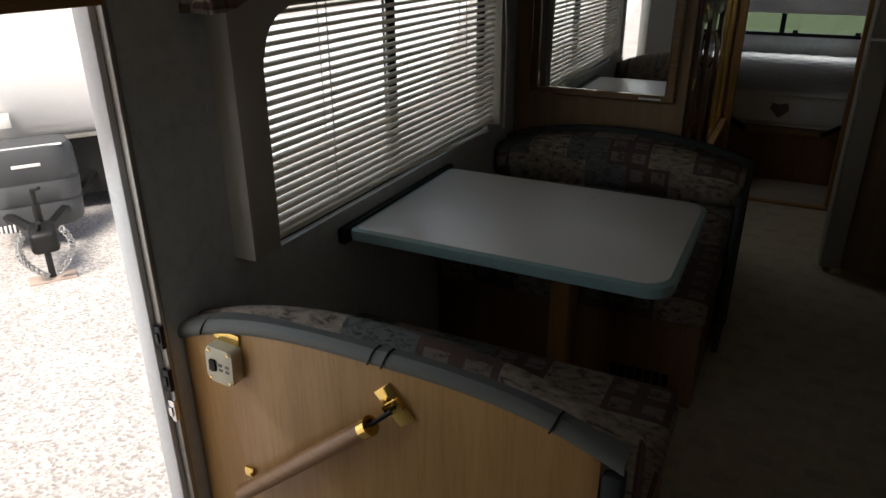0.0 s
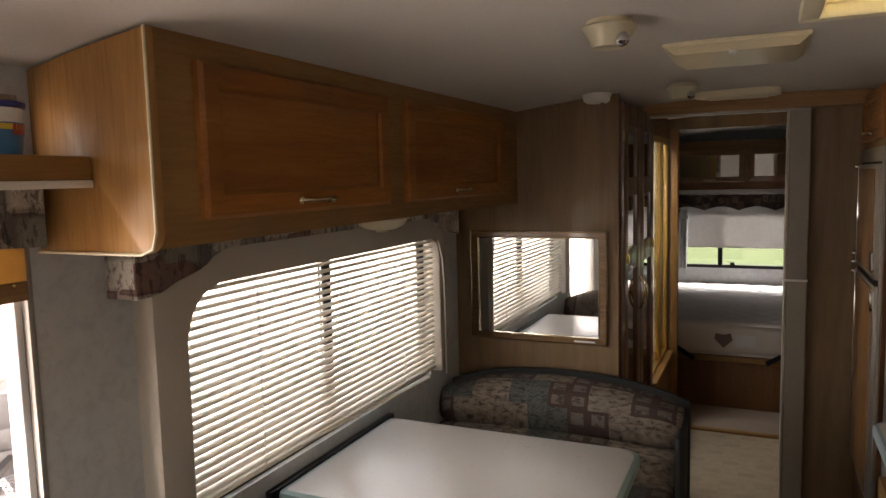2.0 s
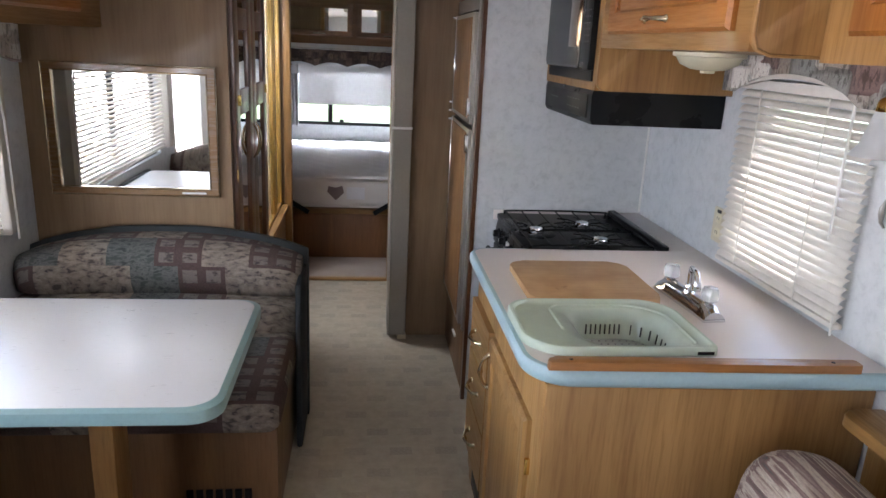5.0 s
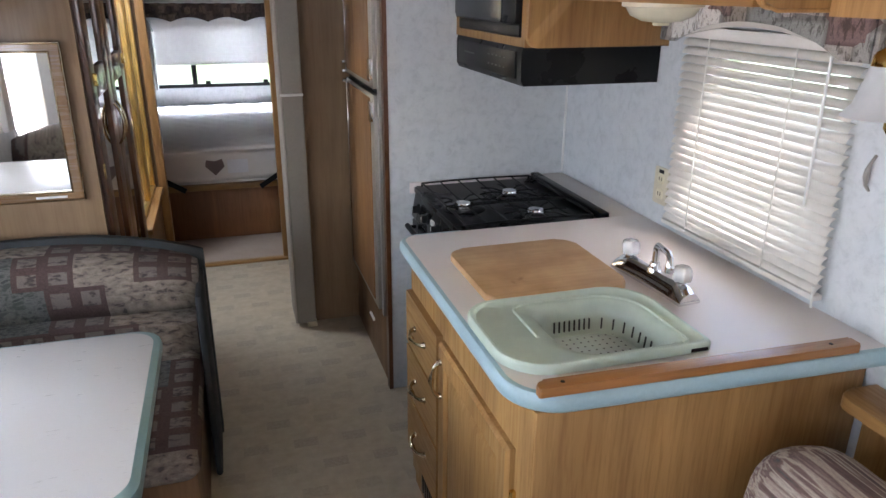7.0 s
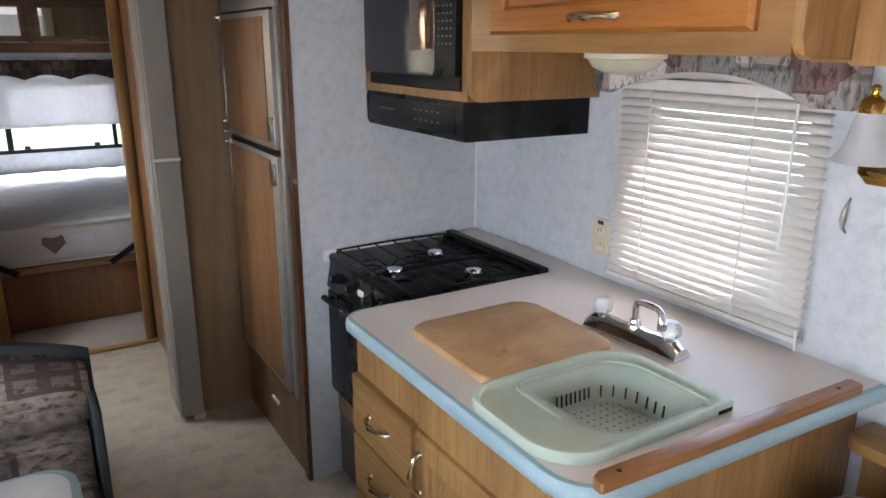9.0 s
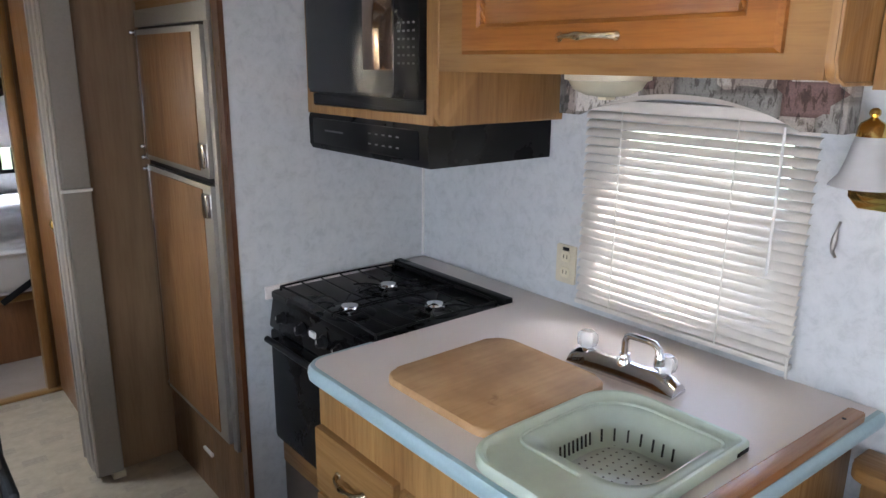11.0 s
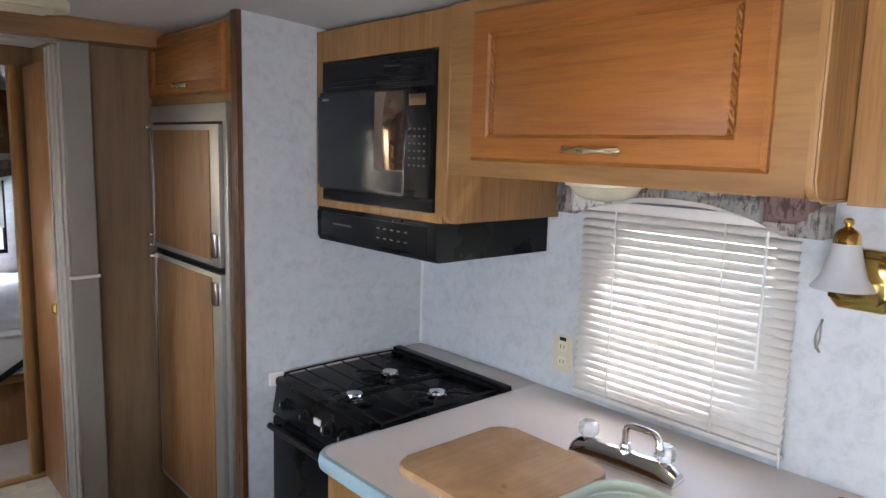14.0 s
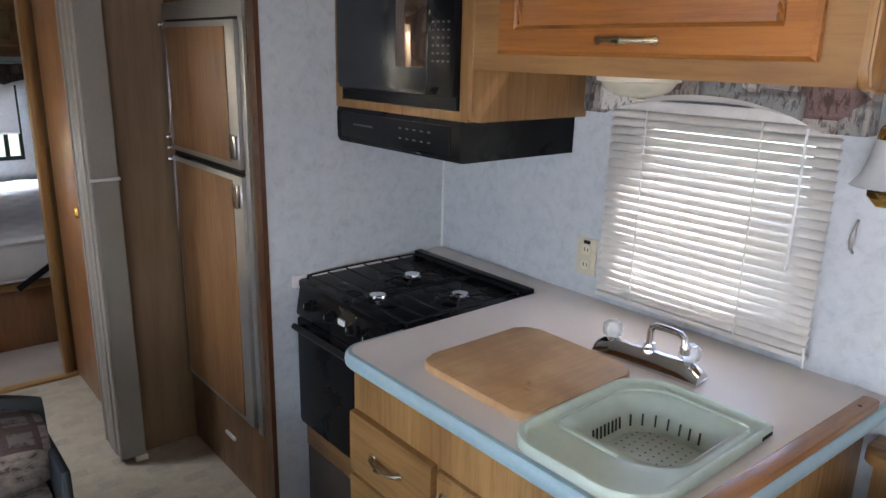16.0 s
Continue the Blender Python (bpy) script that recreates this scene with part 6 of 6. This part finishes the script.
for i in range(n + 1):
    x = 0.50 + 1.45 * i / n
    z = 1.275 + 0.035 * abs(math.sin(i * math.pi / 12))
    y = 6.835 + 0.008 * math.sin(i * 1.3)
    cur = [bm.verts.new(q) for q in ((x, y, z), (x, y, 1.42), (x, 6.855, 1.42), (x, 6.855, z))]
    if prev:
        for k in range(4):
            bm.faces.new((prev[k], prev[(k + 1) % 4], cur[(k + 1) % 4], cur[k]))
    else:
        bm.faces.new(cur)
    prev = cur
bm.faces.new(prev[::-1])
part("cloth", bm, VALDARK, vb)
part("rod", rod(bmesh.new(), (0.48, 6.835, 1.425), (1.97, 6.835, 1.425), 0.008, 8), GREYCLOTH, vb)
cu = thing("curtain", (0.59, 6.84, 0.74), "narrow grey curtain panel beside the bedroom window", "curtain")
bm, prev = bmesh.new(), None
for i in range(13):
    x = 0.545 + 0.095 * i / 12
    y = 6.85 + 0.008 * math.sin(i * 1.6)
    cur = [bm.verts.new(q) for q in ((x, y, 0.74), (x, y, 1.285), (x, y + 0.004, 1.285), (x, y + 0.004, 0.74))]
    if prev:
        for k in range(4):
            bm.faces.new((prev[k], prev[(k + 1) % 4], cur[(k + 1) % 4], cur[k]))
    prev = cur
part("panel", bm, GREYCLOTH, cu)
bl = thing("wall_sconce", (0.52, 6.85, 1.26), "small brass reading lamp with a white shade", "lamp")
part("arm", tube(bmesh.new(), [(0.50, 6.895, 1.17), (0.505, 6.84, 1.18), (0.52, 6.81, 1.24), (0.56, 6.80, 1.275), (0.60, 6.79, 1.28)], 0.006, 8), BRASS, bl)
part("shade", lathe(bmesh.new(), [(0.018, 0.0), (0.05, -0.08), (0.048, -0.08), (0.016, 0.0)], Matrix.Translation((0.61, 6.79, 1.285)), 20, False), SHADEGLASS, bl)
oc = thing("overhead_cabinet", (1.2, 6.7, 1.47), "dark oak bedroom overhead cabinet with mirrored doors", "cabinet", "overhead cabinets")
part("body", box(0.40, 2.0, 6.50, 6.895, 1.47, 1.885, 0.003), wood("bedroom_oak", (0.17, 0.075, 0.025), (0.27, 0.125, 0.045), "x", 0.4), oc)
for x0 in (0.57, 1.16):
    dw = panel_door(oc, side((x0, 6.50, 1.535), "-y"), 0.56, 0.27, bpy.data.materials["bedroom_oak"], MIRROR, None, 0.045, MIRROR)
    bow_handle(dw, side((x0 + 0.28, 6.481, 1.555), "-y"), 0.09)

# ---- ceiling fittings ----
vt = thing("roof_vent", (1.55, 1.615, 1.96), "cream roof vent with a glowing translucent lid", "vent")
bm = bmesh.new()
z = roof(1.55)
for x0, x1, y0, y1 in ((1.345, 1.755, 1.41, 1.45), (1.345, 1.755, 1.78, 1.82), (1.345, 1.385, 1.45, 1.78), (1.715, 1.755, 1.45, 1.78)):
    bx(bm, x0, x1, y0, y1, z - 0.022, z + 0.012, 0.004)
part("frame", bm, CREAM, vt)
bm = bmesh.new()
for x0, x1, y0, y1 in ((1.377, 1.723, 1.442, 1.452), (1.377, 1.723, 1.778, 1.788), (1.377, 1.387, 1.452, 1.778), (1.713, 1.723, 1.452, 1.778)):
    bx(bm, x0, x1, y0, y1, z + 0.01, 2.12)
part("well", bm, CREAM, vt)
part("lid", box(1.37, 1.73, 1.435, 1.795, 2.12, 2.126, 0.002), LENS, vt, "translucent lid")

fx_ = thing("ceiling_light", (1.2, 2.2, 1.94), "flat cream fluorescent ceiling light", "ceiling light")
z = roof(1.2)
part("pan", box(1.025, 1.385, 2.03, 2.40, z - 0.014, z - 0.001, 0.003), CREAM, fx_)
bm = bmesh.new()
vs = [bm.verts.new(q) for q in ((1.03, 2.04, z - 0.014), (1.38, 2.04, z - 0.014), (1.38, 2.39, z - 0.014), (1.03, 2.39, z - 0.014), (1.055, 2.06, z - 0.032), (1.355, 2.06, z - 0.032), (1.355, 2.37, z - 0.032), (1.055, 2.37, z - 0.032))]
for f in ((0, 1, 5, 4), (1, 2, 6, 5), (2, 3, 7, 6), (3, 0, 4, 7), (4, 5, 6, 7), (0, 3, 2, 1)):
    bm.faces.new([vs[k] for k in f])
part("diffuser", bm, surface("yellowed_acrylic", (0.58, 0.52, 0.36), 0.35, vary=0.06, scale=8), fx_, "yellowed prismatic diffuser")
part("switch", box(1.19, 1.21, 2.05, 2.075, z - 0.040, z - 0.030, 0.003), WHITEP, fx_)


def spot(x, y):
    """A small ceiling lamp: tapered lens on a round base, with its bulb cap showing."""
    z = roof(x)
    t = thing("ceiling_spot", (x, y, z), "small cream spot lamp on the ceiling", "lamp", "ceiling spots")
    part("base", lathe(bmesh.new(), [(0.045, -0.014), (0.05, -0.008), (0.05, 0.0), (0.01, 0.0)], Matrix.Translation((x, y, z)), 20), CREAM, t)
    m = Matrix.Translation((x, y, z - 0.012))
    part("cup", lathe(bmesh.new(), [(0.034, -0.046), (0.038, -0.048), (0.045, -0.030), (0.062, -0.004), (0.058, 0.0), (0.02, 0.0)], m, 28), LENS, t, "tapered cream lens")
    k = Matrix.Translation((x + 0.035, y - 0.03, z - 0.05))
    part("bulb", lathe(bmesh.new(), [(0.008, 0.016), (0.015, 0.006), (0.016, -0.004), (0.009, -0.013), (0.003, -0.015)], k, 14), CHROME, t, "small bright bulb cap")
    return t


for x, y in ((0.96, 1.64), (1.655, 2.06), (0.985, 2.93)):
    spot(x, y)
sm = thing("smoke_detector", (0.665, 2.88, 1.95), "round white smoke detector by the partition", "smoke detector")
z = roof(0.665)
part("base", lathe(bmesh.new(), [(0.058, -0.010), (0.060, -0.004), (0.060, 0.0), (0.02, 0.0)], Matrix.Translation((0.665, 2.88, z)), 28), WHITEP, sm)
part("cover", lathe(bmesh.new(), [(0.012, -0.040), (0.040, -0.038), (0.052, -0.028), (0.055, -0.010), (0.02, -0.009)], Matrix.Translation((0.665, 2.88, z)), 28), WHITEP, sm)
part("button", lathe(bmesh.new(), [(0.008, -0.043), (0.009, -0.039)], Matrix.Translation((0.69, 2.87, z)), 12), GREYPRINT, sm)


def duct(x, y, w_, d_, label):
    z = roof(x)
    t = thing("air_register", (x, y, z), label, "vent", "ceiling registers")
    part("frame", prism(bmesh.new(), rrect(-w_ / 2, w_ / 2, -d_ / 2, d_ / 2, d_ * 0.35, 6), Matrix.Translation((x, y, z)) @ Matrix.Rotation(math.pi, 4, "X"), 0.028, 0.01, 3), CREAM, t)
    for k in range(5):
        yy = y - d_ * 0.3 + d_ * 0.15 * k
        part("slat", box(x - w_ * 0.36, x + w_ * 0.36, yy - 0.004, yy + 0.004, z - 0.034, z - 0.026, 0.002), IVORY, t)
    return t


duct(1.17, 3.38, 0.34, 0.16, "cream oval air register on the hall ceiling")
duct(1.15, 4.1, 0.40, 0.22, "cream air register beyond the hall beam")

# ---- sofa and ledge by the worktop ----


def stripe_fabric():
    """Woven upholstery with uneven stripes of cream, mauve, brown and slate."""
    m, nt, bs = nodes_of("striped_sofa_cloth")
    band = noise_tex(nt, coords(nt, (0.75, 0.04, 1)), 58, 2, 0.5)
    c = ramp(nt, band, [(0.26, (0.05, 0.07, 0.075)), (0.34, (0.12, 0.075, 0.065)), (0.42, (0.17, 0.105, 0.09)), (0.455, (0.40, 0.34, 0.28)), (0.52, (0.34, 0.27, 0.22)), (0.56, (0.14, 0.085, 0.075)), (0.63, (0.22, 0.15, 0.13)), (0.68, (0.42, 0.37, 0.31)), (0.75, (0.10, 0.10, 0.10))])
    thread = noise_tex(nt, coords(nt, (1, 0.25, 1)), 380, 3)
    c = mix(nt, c, ramp(nt, thread, [(0.3, (0.68, 0.68, 0.68)), (0.7, (1, 1, 1))]), 1.0, "MULTIPLY")
    nt.links.new(c, bs.inputs["Base Color"])
    bs.inputs["Roughness"].default_value = 0.95
    bump(nt, bs, thread, 0.5, 0.0015)
    return m


STRIPE = stripe_fabric()
sf = thing("sofa", (1.95, 0.55, 0), "sofa with striped brown and cream cloth beside the worktop", "sofa")
part("base", box(1.62, 2.27, -0.35, 1.46, 0.0, 0.26, 0.02), STRIPE, sf)
for y0, y1 in ((-0.33, 0.54), (0.55, 1.44)):
    part("seat_cushion", bx(bmesh.new(), 1.60, 2.16, y0, y1, 0.26, 0.43, 0.05, 4), STRIPE, sf)
    part("back_cushion", moved(bx(bmesh.new(), -0.125, 0.115, y0, y1 + 0.03, -0.19, 0.165, 0.105, 7), Matrix.Translation((2.14, 0, 0.575)) @ Matrix.Rotation(radians(10), 4, "Y")), STRIPE, sf)
lg = thing("wall_ledge", (2.34, 0.6, 0.755), "oak ledge along the wall behind the sofa", "ledge")
part("board", prism(bmesh.new(), rrect(2.285, 2.397, -0.4, 1.495, [0.01, 0, 0, 0.04]), Matrix.Translation((0, 0, 0.752)), 0.026, 0.006), OAK_Y, lg)
part("support", box(2.378, 2.397, -0.4, 1.49, 0.0, 0.752), OAK, lg)

# ---- neighbouring trailer on the lot ----
TR = Matrix(((0.53, -0.848, 0, -3.60), (0.848, 0.53, 0, 2.93), (0, 0, 1, -0.8), (0, 0, 0, 1)))
tr = thing("travel_trailer", (-3.60, 2.93, -0.8), "white travel trailer with a grey gas bottle cover on its tongue", "trailer")
poly = [(1.45, 0.74), (1.30, 0.88), (1.22, 1.5), (1.40, 2.4), (1.75, 2.85), (2.1, 3.0), (7.5, 3.0), (7.6, 0.74)]
bm = bmesh.new()
mm = TR @ Matrix(((0, 0, 1, -1.2), (1, 0, 0, 0), (0, 1, 0, 0), (0, 0, 0, 1)))
part("body", prism(bm, poly, mm, 2.4, 0.0), GELCOAT, tr)
# Dark block standing in for the shadow beneath the trailer's body.
part("underbody_shade", moved(box(-1.17, 1.17, 1.50, 7.4, 0.16, 0.737), TR), DARKSTEEL, tr)
part("corner_trim", moved(box(-1.215, 1.215, 1.33, 1.47, 0.725, 0.76, 0.01), TR), SILVER, tr)
bm = bmesh.new()
for s in (-1, 1):
    a = [TR @ Vector((s * 0.03, 0.16, 0.33)), TR @ Vector((s * 0.55, 1.6, 0.33))]
    tube(bm, a, 0.045, 6)
part("tongue", bm, DARKSTEEL, tr)
bm = bmesh.new()
loops = []
for f, z in ((0.88, 0.20), (0.93, 0.23), (0.96, 0.385), (0.94, 0.395), (0.94, 0.41), (0.975, 0.42), (0.99, 0.565), (0.965, 0.575), (0.965, 0.59), (0.995, 0.60), (0.97, 0.79), (0.88, 0.85), (0.80, 0.86)):
    loops.append([TR @ Vector((u * f, 0.83 + v * f, z)) for u, v in rrect(-0.37, 0.37, -0.24, 0.24, [0.2, 0.2, 0.1, 0.1], 6)])
vs = skin(bm, loops)
bm.faces.new(vs[-1])
bm.faces.new(vs[0][::-1])
cvp = part("bottle_cover", bm, COVERGREY, tr, "dark grey moulded gas bottle cover")
part("badge", moved(box(-0.10, 0.10, 0.588, 0.602, 0.715, 0.74, 0.003), TR), WHITEP, cvp, "white badge")
part("lid_edge", moved(box(-0.28, 0.28, 0.64, 0.67, 0.848, 0.864, 0.008), TR), GELCOAT, cvp)
bm = tube(bmesh.new(), [TR @ Vector((0, 0.26, 0.20)), TR @ Vector((0, 0.26, 0.52))], 0.03, 10)
tube(bm, [TR @ Vector((0, 0.26, 0.52)), TR @ Vector((0, 0.26, 0.64))], 0.018, 8)
tube(bm, [TR @ Vector((0, 0.26, 0.63)), TR @ Vector((0.05, 0.22, 0.65))], 0.014, 8)
part("jack", bm, DARKSTEEL, tr)
bm = moved(bx(bmesh.new(), -0.095, 0.095, -0.03, 0.28, 0.215, 0.385, 0.04, 3), TR)
tube(bm, [TR @ Vector((0, 0.02, 0.25)), TR @ Vector((0, 0.02, 0.018))], 0.024, 8)
tube(bm, [TR @ Vector((-0.02, 0.06, 0.38)), TR @ Vector((-0.01, 0.0, 0.46))], 0.016, 8)
part("coupler", bm, DARKSTEEL, tr)
part("block", moved(box(-0.16, 0.16, -0.05, 0.10, 0.0, 0.018, 0.004), TR), PLANK, tr, "wooden block under the foot")
for s in (-1, 1):
    bm = bmesh.new()
    for i in range(22):
        f = i / 21
        c = TR @ Vector((s * (0.03 + 0.14 * math.sin(math.pi * (0.25 + 0.72 * f))), -0.05 - 0.03 * math.sin(math.pi * f), 0.40 - 0.33 * f))
        r = Matrix.Translation(c) @ Euler((radians(90 * (i % 2)), radians(30), radians(40 * s))).to_matrix().to_4x4()
        tube(bm, [r @ Vector((0.016 * math.cos(a), 0, 0.025 * math.sin(a))) for a in (2 * math.pi * k / 8 for k in range(9))], 0.007, 5)
    part("safety_chain", bm, GALV, tr, "galvanised chain")
bm = bmesh.new()
for i in range(10):
    bx(bm, -0.42 + i * 0.03, -0.405 + i * 0.03, 0.42, 0.45, 0.27, 0.33, 0.004)
part("step_cleats", moved(bm, TR), GELCOAT, tr)
part("side_cap", moved(box(-0.13, -0.03, 1.21, 1.26, 0.90, 1.02, 0.006), TR), WHITEP, tr)
